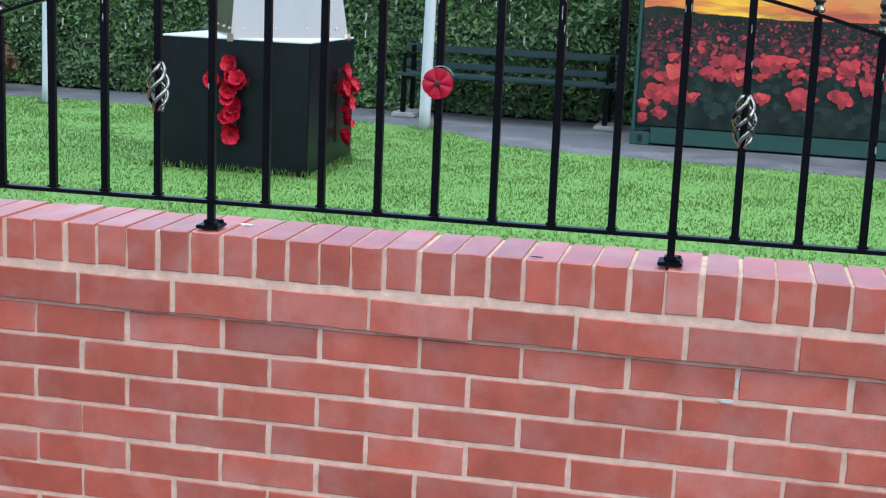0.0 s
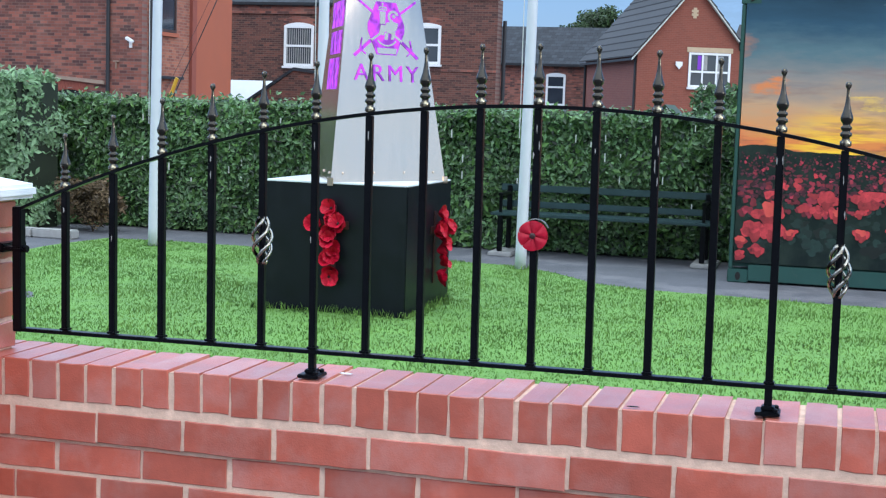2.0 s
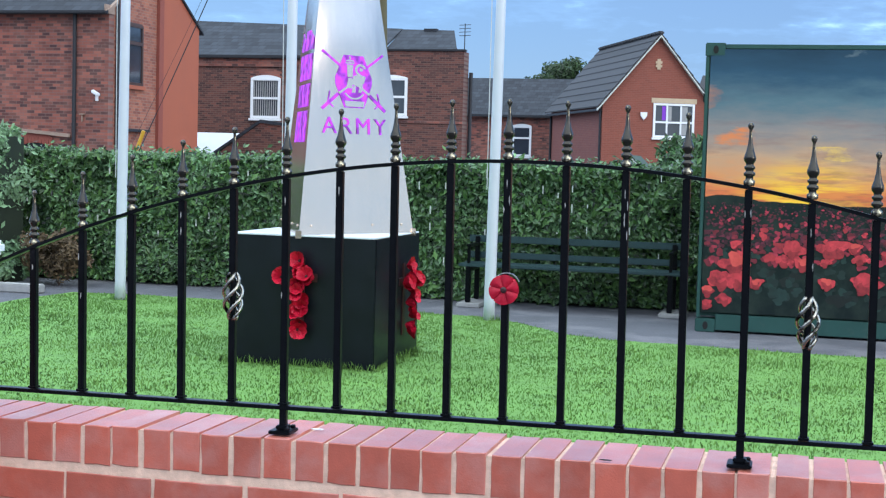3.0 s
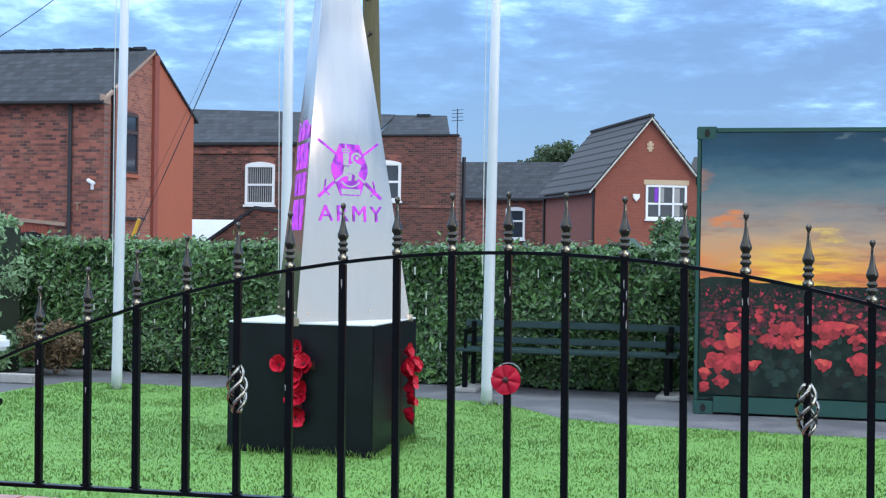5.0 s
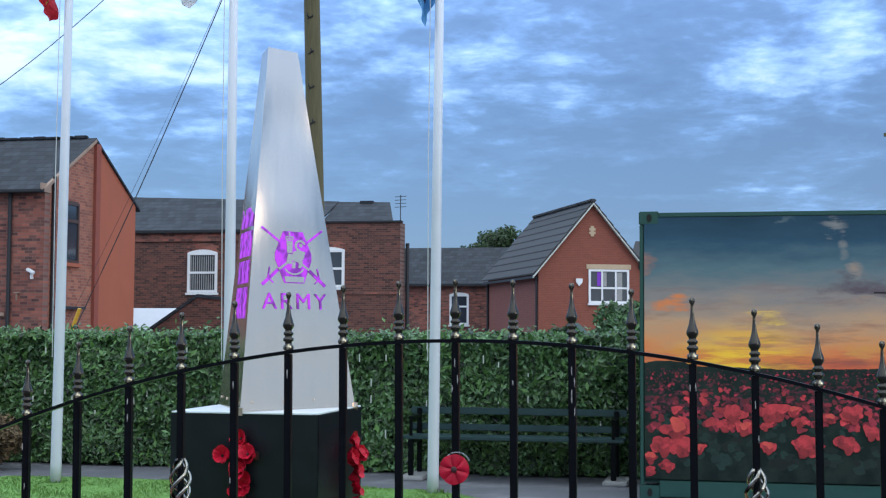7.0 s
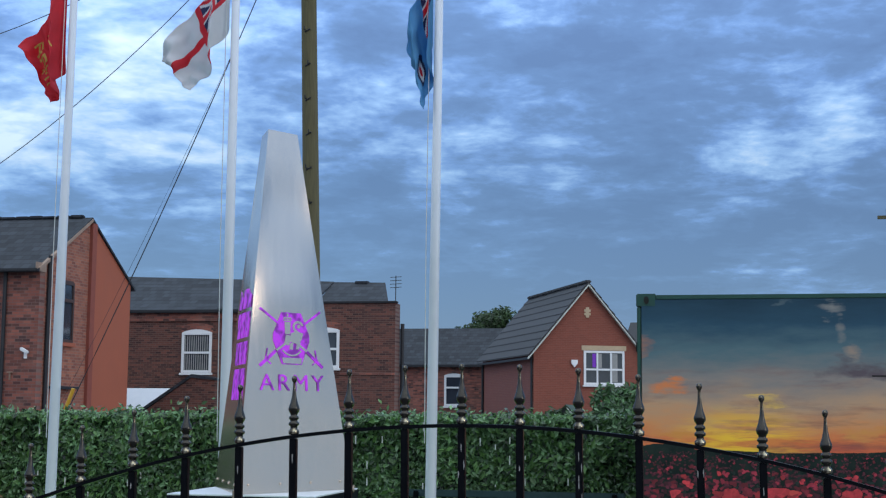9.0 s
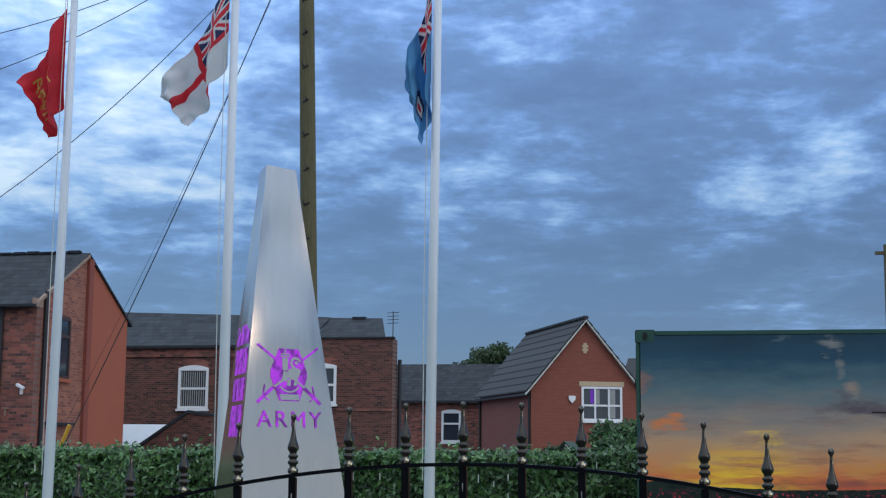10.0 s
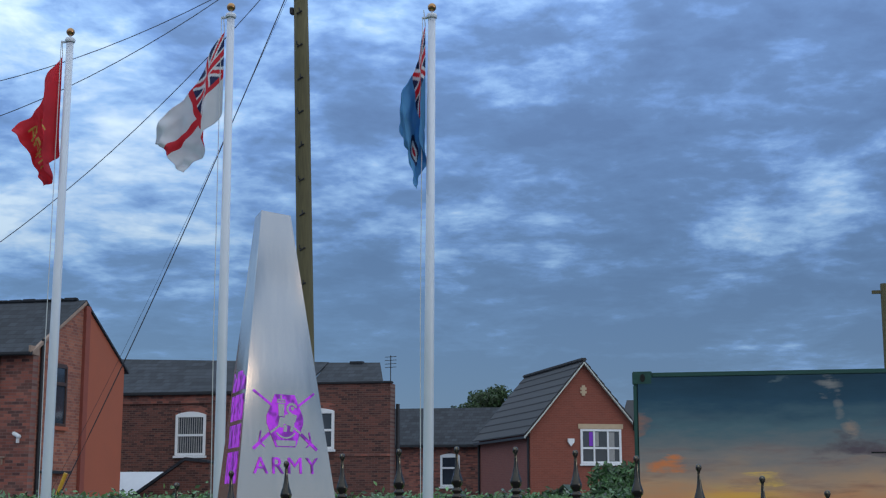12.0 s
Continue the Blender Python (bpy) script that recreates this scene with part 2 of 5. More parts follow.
def roof_mat(name, color, course=0.25, vary=0.34):
    """Slate or tile courses that stay far off."""
    m = brick_wall_mat(name, tuple(c * (1 - vary) for c in color), tuple(c * (1 + vary) for c in color), tuple(c * 0.35 for c in color), "xz", tuple(c * 1.7 for c in color), 0.3)
    br = [x for x in m.node_tree.nodes if x.type == "TEX_BRICK"][0]
    for k, v in (("Brick Width", course * 1.1), ("Row Height", course * 0.62), ("Mortar Size", 0.008)):
        br.inputs[k].default_value = v
    m.node_tree.nodes["Principled BSDF"].inputs["Roughness"].default_value = 0.8
    m.node_tree.nodes["Principled BSDF"].inputs["Specular IOR Level"].default_value = 0.25
    return m


def glow(name, color, strength, uneven=0.0):
    m = bpy.data.materials.new(name)
    m.use_nodes = True
    n, l = m.node_tree.nodes, m.node_tree.links
    b = n["Principled BSDF"]
    b.inputs["Base Color"].default_value = (*(c * 0.5 for c in color), 1)
    b.inputs["Emission Color"].default_value = (*color, 1)
    b.inputs["Emission Strength"].default_value = strength
    b.inputs["Roughness"].default_value = 0.4
    if uneven:
        tc = n.new("ShaderNodeTexCoord")
        t = n.new("ShaderNodeTexNoise")
        t.inputs["Scale"].default_value, t.inputs["Detail"].default_value = uneven, 3.0
        l.new(tc.outputs["Object"], t.inputs["Vector"])
        mr = n.new("ShaderNodeMapRange")
        for k, v in (("From Min", 0.40), ("From Max", 0.58), ("To Min", strength * 0.12), ("To Max", strength * 1.25)):
            mr.inputs[k].default_value = v
        l.new(t.outputs["Fac"], mr.inputs["Value"])
        l.new(mr.outputs[0], b.inputs["Emission Strength"])
    return m


M_brick = mat("red_brick", (0.43, 0.090, 0.054), 0.42, vary=0.2, scale=14, bump=0.25, fine=220, per_object=0.16, second=(0.47, 0.215, 0.185), second_scale=6.0, second_at=(0.46, 0.80), spec=0.45, coat=0.7)
M_mortar = mat("pale_mortar", (0.68, 0.46, 0.35), 0.9, vary=0.2, scale=30, bump=0.35, fine=160)
M_concrete = mat("painted_concrete", (0.74, 0.76, 0.78), 0.7, vary=0.06, scale=8, second=(0.5, 0.52, 0.5), second_scale=6, second_at=(0.6, 0.8))
M_pad = mat("grey_concrete", (0.30, 0.30, 0.29), 0.85, vary=0.15, scale=12)
M_iron = mat("black_iron_paint", (0.002, 0.0025, 0.004), 0.33, vary=0.3, scale=40, bump=0.08, fine=90, spec=0.14)
# dark bronze; the pale gold patches paint bright highlights into the colour
M_bronze = mat("bronze_iron_painted_glints", (0.055, 0.050, 0.042), 0.17, metal=0.9, vary=0.3, scale=30, bump=0.0, second=(0.52, 0.45, 0.31), second_scale=26, second_at=(0.54, 0.63), stretch=(1.6, 1.6, 0.8))
M_silver = mat("silver_worn_iron", (0.34, 0.32, 0.28), 0.22, metal=0.95, vary=0.3, scale=60, bump=0.0, second=(0.012, 0.011, 0.010), second_scale=26, second_at=(0.50, 0.58))
M_poppy = mat("red_plastic_poppy", (0.48, 0.005, 0.028), 0.5, vary=0.3, scale=50, bump=0.3, per_island=0.35, spec=0.3)
M_poppy_dark = mat("dark_poppy_centre", (0.03, 0.005, 0.006), 0.5, vary=0.2)
M_soil = mat("lawn_soil", (0.108, 0.240, 0.044), 0.95, vary=0.2, scale=6, bump=0.6, fine=60)
M_grass = mat("grass_blade", (0.108, 0.240, 0.042), 0.75, vary=0.25, scale=1.3, bump=0, per_island=0.14, sward=True, spec=0.1, second=(0.165, 0.30, 0.066), second_scale=1.1, second_at=(0.42, 0.7))
M_asphalt = mat("asphalt", (0.085, 0.088, 0.10), 0.85, vary=0.2, scale=3, bump=0.5, fine=120, second=(0.14, 0.14, 0.15), second_scale=1.2)
M_plinth = mat("black_board", (0.0030, 0.0045, 0.008), 0.38, vary=0.35, scale=5, bump=0.08, second=(0.007, 0.009, 0.012), second_scale=3, second_at=(0.58, 0.75), spec=0.3)
M_plinth_top = mat("plinth_top_sheet", (0.62, 0.66, 0.70), 0.4, vary=0.08, scale=6)
M_steel = mat("brushed_stainless", (0.73, 0.59, 0.47), 0.21, metal=1.0, vary=0.04, scale=3, bump=0.05, fine=60, bump_dist=0.002, stretch=(8, 8, 0.5), rough_vary=0.05)
M_led = glow("led_light_behind_cutout", (0.42, 0.03, 0.70), 0.85, 16.0)
M_white = mat("white_gloss_paint", (0.54, 0.57, 0.63), 0.35, vary=0.04, scale=5, second=(0.6, 0.62, 0.62), second_scale=2.5, second_at=(0.6, 0.85))
M_rope = mat("white_halyard", (0.6, 0.6, 0.6), 0.8)
M_gold = mat("gilt_ball", (0.34, 0.19, 0.09), 0.18, metal=1.0, vary=0.1)
M_contgreen = mat("green_steel_paint", (0.010, 0.058, 0.048), 0.55, vary=0.15, scale=4, bump=0.1, second=(0.03, 0.07, 0.06), second_scale=6, second_at=(0.58, 0.7))
M_dark = mat("dark_hole", (0.01, 0.01, 0.01), 0.9)
M_benchgreen = mat("dark_green_bench_paint", (0.014, 0.042, 0.044), 0.5, vary=0.2, scale=9)
M_leaf = mat("hedge_leaf", (0.098, 0.185, 0.078), 0.30, vary=0.4, scale=1.2, bump=0, per_island=0.95, translucent=0.25)
M_slat = mat("pale_fence_slat", (0.52, 0.55, 0.50), 0.6, vary=0.2, scale=8)
M_leaf_pale = mat("variegated_leaf", (0.20, 0.33, 0.17), 0.5, vary=0.25, scale=1.5, bump=0, per_island=0.5, translucent=0.25)
M_leaf_brown = mat("dry_shrub_leaf", (0.10, 0.065, 0.03), 0.7, vary=0.3, scale=1.5, bump=0, per_island=0.5)
M_leaf_dark = mat("tree_leaf", (0.030, 0.062, 0.018), 0.6, vary=0.3, scale=0.4, bump=0, per_island=0.5, translucent=0.2)
M_leaf_bush = mat("bush_leaf", (0.085, 0.18, 0.045), 0.5, vary=0.3, scale=1.5, bump=0, per_island=0.5, translucent=0.3)
M_leaf_dark2 = mat("garden_bush_leaf", (0.050, 0.115, 0.036), 0.5, vary=0.35, scale=1.5, bump=0, per_island=0.7, translucent=0.25)
# near black for the shade inside the hedges; the shed wall shares it
M_core = mat("near_black_green", (0.010, 0.018, 0.007), 0.9, vary=0.4, scale=10)
M_bark = mat("bark", (0.07, 0.05, 0.035), 0.9, vary=0.3, scale=20, bump=0.6)
M_telepole = mat("weathered_pole_timber", (0.10, 0.088, 0.042), 0.85, vary=0.3, scale=10, stretch=(4, 4, 0.3), bump=0.4, fine=30)
M_cable = mat("black_cable", (0.015, 0.016, 0.02), 0.6)
M_yellow = mat("yellow_guard", (0.55, 0.30, 0.02), 0.5)
M_oldbrick = brick_wall_mat("old_brick", (0.32, 0.098, 0.066), (0.055, 0.025, 0.025), (0.17, 0.10, 0.085), wear=(0.30, 0.17, 0.13), size=(0.235, 0.086))
M_oldbrick_y = brick_wall_mat("old_brick_side", (0.38, 0.13, 0.075), (0.20, 0.062, 0.042), (0.28, 0.18, 0.14), "yz", size=(0.235, 0.086))
M_darkbrick = brick_wall_mat("dark_brick", (0.18, 0.062, 0.044), (0.045, 0.020, 0.018), (0.16, 0.10, 0.08))
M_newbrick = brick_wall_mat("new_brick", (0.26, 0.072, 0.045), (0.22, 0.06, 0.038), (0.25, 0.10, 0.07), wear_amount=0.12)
# darker copy for the side walls, their shade put into the brick colour
M_newbrick_y = brick_wall_mat("new_brick_shaded_side", (0.20, 0.06, 0.045), (0.17, 0.05, 0.04), (0.20, 0.09, 0.07), "yz", wear_amount=0.12)
M_render = mat("orange_render", (0.35, 0.095, 0.05), 0.85, vary=0.06, scale=1.5, bump=0.3)
M_plainwall = mat("dull_unseen_wall", (0.22, 0.13, 0.10), 0.9, vary=0.2, scale=1.5, bump=0.2)
M_pier = mat("dark_red_pier", (0.24, 0.062, 0.042), 0.85, vary=0.12, scale=6, bump=0.3)
M_slate = roof_mat("slate_roof", (0.030, 0.034, 0.042))
M_tile = mat("concrete_roof_tile", (0.040, 0.040, 0.044), 0.85, vary=0.2, scale=5, per_object=0.12)
M_upvc = mat("white_window_frame", (0.78, 0.79, 0.80), 0.35, vary=0.03)
M_brownframe = mat("dark_brown_frame", (0.06, 0.03, 0.022), 0.5)
M_stone = mat("buff_stone", (0.50, 0.38, 0.25), 0.8, vary=0.1, scale=6)
M_verge = mat("weathered_verge_mortar", (0.30, 0.21, 0.16), 0.85, vary=0.2, scale=4)
M_glass = mat("window_glass", (0.03, 0.04, 0.055), 0.05, vary=0.3, scale=1.0, bump=0, spec=1.0)
M_curtain = mat("window_blind", (0.30, 0.30, 0.29), 0.8, vary=0.2, scale=6)
M_purple = glow("purple_lamp_behind_pane", (0.18, 0.03, 0.5), 0.5)
M_flagred = mat("red_flag_cloth", (0.72, 0.055, 0.085), 0.8, vary=0.12, scale=4, translucent=0.55)
M_flagwhite = mat("white_flag_cloth", (0.74, 0.75, 0.78), 0.8, vary=0.06, scale=4, translucent=0.5)
M_flagnavy = mat("navy_flag_cloth", (0.02, 0.028, 0.10), 0.8, vary=0.1, scale=4, translucent=0.2)
M_flagblue = mat("air_blue_flag_cloth", (0.12, 0.36, 0.62), 0.8, vary=0.08, scale=4, translucent=0.5)
M_flagyellow = mat("yellow_flag_cloth", (0.50, 0.32, 0.08), 0.8, vary=0.1, scale=4)


# ---------- ground ----------
def lawn_back(x):
    pts = ((-5.75, 9.75), (-4.9, 9.78), (-3.0, 9.75), (-1.5, 9.62), (-1.0, 9.25), (-0.5, 8.65), (0.0, 8.38), (0.8, 8.27), (2.0, 8.22), (4.2, 8.2))
    for (a, ya), (b, yb) in zip(pts, pts[1:]):
        if x <= b:
            return ya + (yb - ya) * (x - a) / (b - a)
    return pts[-1][1]


# unseen wall added behind the camera; darkens what the obelisk's upper steel reflects
unseen_wall = part("wall_south", B(-70, 70, -34.3, -34, GROUND, 4.6), M_plainwall)
tagged(unseen_wall, "unseen plain dull wall added behind the camera to darken the steel's reflections", "wall", kind="structure")
ground = part("ground", ([(-400, -60, GROUND), (400, -60, GROUND), (400, 600, GROUND), (-400, 600, GROUND)], [], [(0, 1, 2, 3)]), M_asphalt)
tagged(ground, "grey worn asphalt ground round the lawn", "ground", kind="structure")

lawn_bm = bmesh.new()
xs = np.linspace(-5.75, 4.2, 80)
cols = []
for x in xs:
    yb = lawn_back(x) + 0.035 * noise.noise(Vector((x * 5, 0, 0)))
    cols.append([lawn_bm.verts.new((x, 0.24 + (yb - 0.24) * k / 60, LAWN + 0.02 * noise.noise(Vector((x * 0.8, (0.24 + (yb - 0.24) * k / 60) * 0.8, 3))))) for k in range(61)])
for a, b in zip(cols, cols[1:]):
    for k in range(60):
        lawn_bm.faces.new((a[k], b[k], b[k + 1], a[k + 1]))
lawn = part("lawn", lawn_bm, M_soil)
tagged(lawn, "bright green mown lawn round the memorial", "lawn", kind="structure")


def grass_field(name, n, region, h0, h1, seed, width=0.006):
    rng = np.random.default_rng(seed)
    vs, fs = [], []
    for i in range(n):
        x, y = region(rng)
        if x is None:
            continue
        z = LAWN + 0.02 * noise.noise(Vector((x * 0.8, y * 0.8, 3))) - 0.004
        h = rng.uniform(h0, h1) * (0.75 + 0.5 * noise.noise(Vector((x * 2.2, y * 2.2, 9))))
        a = rng.uniform(0, math.tau)
        w = width * rng.uniform(0.6, 1.2)
        dx, dy = math.cos(a) * w / 2, math.sin(a) * w / 2
        lean, la = h * rng.uniform(0.1, 0.75), rng.uniform(0, math.tau)
        tx, ty = lean * math.cos(la), lean * math.sin(la)
        k = len(vs)
        vs += [(x - dx, y - dy, z), (x + dx, y + dy, z), (x + dx * 0.7 + tx * 0.45, y + dy * 0.7 + ty * 0.45, z + h * 0.62), (x - dx * 0.7 + tx * 0.45, y - dy * 0.7 + ty * 0.45, z + h * 0.62), (x + tx, y + ty, z + h)]
        fs += [(k, k + 1, k + 2, k + 3), (k + 3, k + 2, k + 4)]
    return part(name, (vs, [], fs), M_grass)


PX0, PX1, PY0, PY1 = -2.40, -1.352, 5.985, 7.09


def lawn_spot(rng):
    x = rng.uniform(-5.7, 3.2)
    y = rng.uniform(3.9, 9.8)
    if y > lawn_back(x) + rng.normal(0, 0.03) or (PX0 < x < PX1 and PY0 < y < PY1):
        return None, None
    return x, y


def tuft_spot(rng):
    side = rng.integers(0, 4)
    u, o = rng.uniform(-0.06, 1.06), abs(rng.normal(0, 0.045)) + 0.004
    if side == 0:
        return PX0 + u, PY0 - o
    if side == 1:
        return PX1 + o, PY0 + u
    if side == 2:
        return PX0 - o, PY0 + u
    a = rng.uniform(0, math.tau)
    px, py = ((-4.98, 9.3), (-1.30, 9.35), (-3.12, 8.95))[rng.integers(0, 3)]
    return px + math.cos(a) * (0.06 + o), py + math.sin(a) * (0.06 + o)


tagged(grass_field("grass", 120000, lawn_spot, 0.010, 0.030, 1, 0.009), "short bright green grass blades of the lawn", "grass", kind="stuff")
tagged(grass_field("long_grass", 1100, tuft_spot, 0.03, 0.09, 2, 0.007), "longer uncut grass against the plinth and poles", "grass", kind="stuff")


# ---------- memorial ----------
plinth = thing("memorial_plinth", "black boarded square plinth standing in the grass", "plinth", ((PX0 + PX1) / 2, (PY0 + PY1) / 2, GROUND))
hw, hd, PH = (PX1 - PX0) / 2, (PY1 - PY0) / 2, 0.905
part("front_board", B(-hw, hw, -hd, -hd + 0.02, 0, PH, 0.004), M_plinth, plinth)
part("back_board", B(-hw, hw, hd - 0.02, hd, 0, PH, 0.004), M_plinth, plinth)
part("side_board", B(hw - 0.02, hw + 0.002, -hd + 0.021, hd - 0.021, 0, PH, 0.004), M_plinth, plinth)
part("side_board", B(-hw - 0.002, -hw + 0.02, -hd + 0.021, hd - 0.021, 0, PH, 0.004), M_plinth, plinth)
part("corner_trim", B(hw - 0.035, hw + 0.005, -hd - 0.005, -hd + 0.0, 0.02, PH + 0.003, 0.003), M_plinth, plinth)
part("top_sheet", B(-hw + 0.003, hw - 0.003, -hd + 0.003, hd - 0.003, PH + 0.001, PH + 0.012, 0.002), M_plinth_top, plinth, "pale metal top sheet")

OBX, OBY, OBZ = -1.886, 6.596, 0.098
SIDE, TOPK, OBH, ROT = 1.068, 0.260, 2.592, -1.2
obelisk = thing("memorial_obelisk", "tapered three-sided brushed stainless steel obelisk on a black plinth", "obelisk", (OBX, OBY, OBZ))


def tri(k, z):
    r = SIDE * k / 3 ** 0.5
    return [Vector((r * math.cos(radians(a + ROT)), r * math.sin(radians(a + ROT)), z)) for a in (-90, 30, 150)]


def bulge(u, v):
    """How far the thin sheet stands out: a belly in the middle and a hollow near the top."""
    return (1 - (2 * u - 1) ** 4) * (0.015 * math.exp(-((v - 0.52) / 0.11) ** 2) - 0.008 * math.exp(-((v - 0.80) / 0.08) ** 2) - 0.005 * math.exp(-((v - 0.12) / 0.10) ** 2))


for i in range(3):
    lo, hi = tri(1.0, 0.0), tri(TOPK, OBH)
    a, b, c, d = lo[i], lo[(i + 1) % 3], hi[(i + 1) % 3], hi[i]
    nrm = (b - a).cross(d - a).normalized()
    bm = bmesh.new()
    outer, inner = [], []
    for j in range(41):
        v = j / 40
        left, right = a.lerp(d, v), b.lerp(c, v)
        outer.append([bm.verts.new(left.lerp(right, k / 10) + nrm * bulge(k / 10, v)) for k in range(11)])
        inner.append([bm.verts.new(Vector((p.co.x * 0.985, p.co.y * 0.985, p.co.z))) for p in outer[-1]])
    for j in range(40):
        for k in range(10):
            bm.faces.new((outer[j][k], outer[j][k + 1], outer[j + 1][k + 1], outer[j + 1][k]))
            bm.faces.new((inner[j][k], inner[j + 1][k], inner[j + 1][k + 1], inner[j][k + 1]))
    edge = [(outer[j][0], inner[j][0]) for j in range(41)] + [(outer[40][k], inner[40][k]) for k in range(11)]
    edge += [(outer[40 - j][10], inner[40 - j][10]) for j in range(41)] + [(outer[0][10 - k], inner[0][10 - k]) for k in range(11)]
    rim = [(bm.verts.new(p.co), bm.verts.new(q.co)) for p, q in edge]
    for (p, q), (p2, q2) in zip(rim, rim[1:]):
        if (p.co - p2.co).length > 1e-6:
            bm.faces.new((p, q, q2, p2))
    part("face_panel", bm, M_steel, obelisk, smooth=True)
cap_bm = bmesh.new()
cap_bm.faces.new([cap_bm.verts.new(p - Vector((0, 0, 0.004))) for p in tri(TOPK * 0.99, OBH)])
cap_bm.faces.new([cap_bm.verts.new(p - Vector((0, 0, 0.012))) for p in tri(TOPK * 0.99, OBH)][::-1])
part("top_cap", cap_bm, M_steel, obelisk)


def face_frame(i):
    """The pose of a face of the obelisk: x along it, y up it, z out of it, origin at the middle of its foot."""
    lo, hi = tri(1.0, 0.0), tri(TOPK, OBH)
    a, b, c, d = lo[i], lo[(i + 1) % 3], hi[(i + 1) % 3], hi[i]
    x = (b - a).normalized()
    up = ((c + d) / 2 - (a + b) / 2)
    y = up.normalized()
    z = x.cross(y)
    m = Matrix((x, y, z)).transposed().to_4x4()
    m.translation = (a + b) / 2
    return m


def drape(x, y):
    """How far the sheet stands out of the flat face at a place on it."""
    v = min(max(y / (OBH * 1.008), 0.0), 1.0)
    return bulge(min(max(x / (SIDE * (1 - (1 - TOPK) * v)) + 0.5, 0.0), 1.0), v)


def on_face(bm, m, wide=1.0):
    """Lays flat work on a face of the obelisk."""
    for q in bm.verts:
        q.co.x *= wide
        q.co.z += drape(q.co.x, q.co.y)
    return moved(bm, m)


def flat_poly(bm, pts, z0=0.001, z1=0.004):
    a = [bm.verts.new((x, y, z1)) for x, y in pts]
    b = [bm.verts.new((x, y, z0)) for x, y in pts]
    n = len(pts)
    bm.faces.new(a)
    for k in range(n):
        bm.faces.new((a[k], b[k], b[(k + 1) % n], a[(k + 1) % n]))
    return bm


def stroke(bm, x0, y0, x1, y1, w, z1=0.004):
    d = Vector((x1 - x0, y1 - y0)).normalized()
    nx, ny = -d.y * w / 2, d.x * w / 2
    return flat_poly(bm, [(x0 - nx, y0 - ny), (x1 - nx, y1 - ny), (x1 + nx, y1 + ny), (x0 + nx, y0 + ny)], 0.001, z1)


def letters(text, size, x, y, m, material, parent, name="lettering", label="", width=0.0):
    cu = bpy.data.curves.new(name, "FONT")
    cu.body, cu.size, cu.align_x, cu.extrude = text, size, "CENTER", 0.0015
    cu.space_character = 1.25
    tmp = bpy.data.objects.new("tmp", cu)
    scene.collection.objects.link(tmp)
    bpy.context.view_layer.update()
    me = bpy.data.meshes.new_from_object(tmp.evaluated_get(bpy.context.evaluated_depsgraph_get()))
    bpy.data.objects.remove(tmp)
    if width:
        xs_ = [v.co.x for v in me.vertices]
        me.transform(Matrix.Diagonal((width / (max(xs_) - min(xs_)), 1, 1, 1)))
    for q in me.vertices:
        q.co = Vector((q.co.x + x, q.co.y + y, q.co.z + 0.003 + drape(q.co.x + x, q.co.y + y)))
    me.transform(m)
    me.materials.clear()
    me.materials.append(material)
    ob = new(name, me)
    ob.parent = parent
    if label:
        ob["label"] = label
    return ob


m0 = face_frame(0)
letters("ARMY", 0.165, 0.0, 0.708, m0, M_led, obelisk, label="word cut out of the steel and lit from behind", width=0.60)
EY = 1.078
bm = bmesh.new()
flat_poly(bm, [(-0.075, EY - 0.185), (0.075, EY - 0.185), (0.14, EY - 0.02), (0.14, EY + 0.03), (0.075, EY + 0.185), (-0.075, EY + 0.185), (-0.14, EY + 0.03), (-0.14, EY - 0.02)])
part("badge_cutout", on_face(bm, m0, 1.2), M_led, obelisk, "lit eight-sided badge cut out of the steel")
for sx in (-1, 1):
    part("blade_cutout", on_face(stroke(bmesh.new(), -sx * 0.235, EY + 0.205, -sx * 0.10, EY + 0.105, 0.016), m0, 1.2), M_led, obelisk, "lit sword blade cut out of the steel")
    part("hilt_cutout", on_face(stroke(bmesh.new(), sx * 0.245, EY - 0.20, sx * 0.12, EY - 0.09, 0.022), m0, 1.2), M_led, obelisk, "lit sword hilt cut out of the steel")
    part("guard_cutout", on_face(stroke(bmesh.new(), sx * 0.185, EY - 0.075, sx * 0.20, EY - 0.15, 0.008), m0, 1.2), M_led, obelisk)
    part("guard_cutout", on_face(stroke(bmesh.new(), sx * 0.199, EY - 0.152, sx * 0.160, EY - 0.185, 0.008), m0, 1.2), M_led, obelisk)
bm = bmesh.new()
def ring(cx, cy, r0, r1, a0, a1, n=10):
    """A curved strip of steel left standing in the badge."""
    lo_ = [(cx + r0 * math.cos(a0 + (a1 - a0) * k / n), cy + r0 * math.sin(a0 + (a1 - a0) * k / n)) for k in range(n + 1)]
    hi_ = [(cx + r1 * math.cos(a0 + (a1 - a0) * k / n), cy + r1 * math.sin(a0 + (a1 - a0) * k / n)) for k in range(n + 1)]
    for k in range(n):
        flat_poly(bm, [lo_[k], hi_[k], hi_[k + 1], lo_[k + 1]], 0.0035, 0.007)


# crown on its stem
flat_poly(bm, [(-0.052, EY + 0.03), (-0.012, EY + 0.03), (-0.008, EY + 0.118), (-0.056, EY + 0.118)], 0.0035, 0.007)
flat_poly(bm, [(-0.064, EY + 0.124), (0.0, EY + 0.124), (0.002, EY + 0.134), (-0.066, EY + 0.134)], 0.0035, 0.007)
for cx_b in (-0.050, -0.032, -0.014):
    ring(cx_b, EY + 0.136, 0.006, 0.016, 0.2, 2.9, 5)
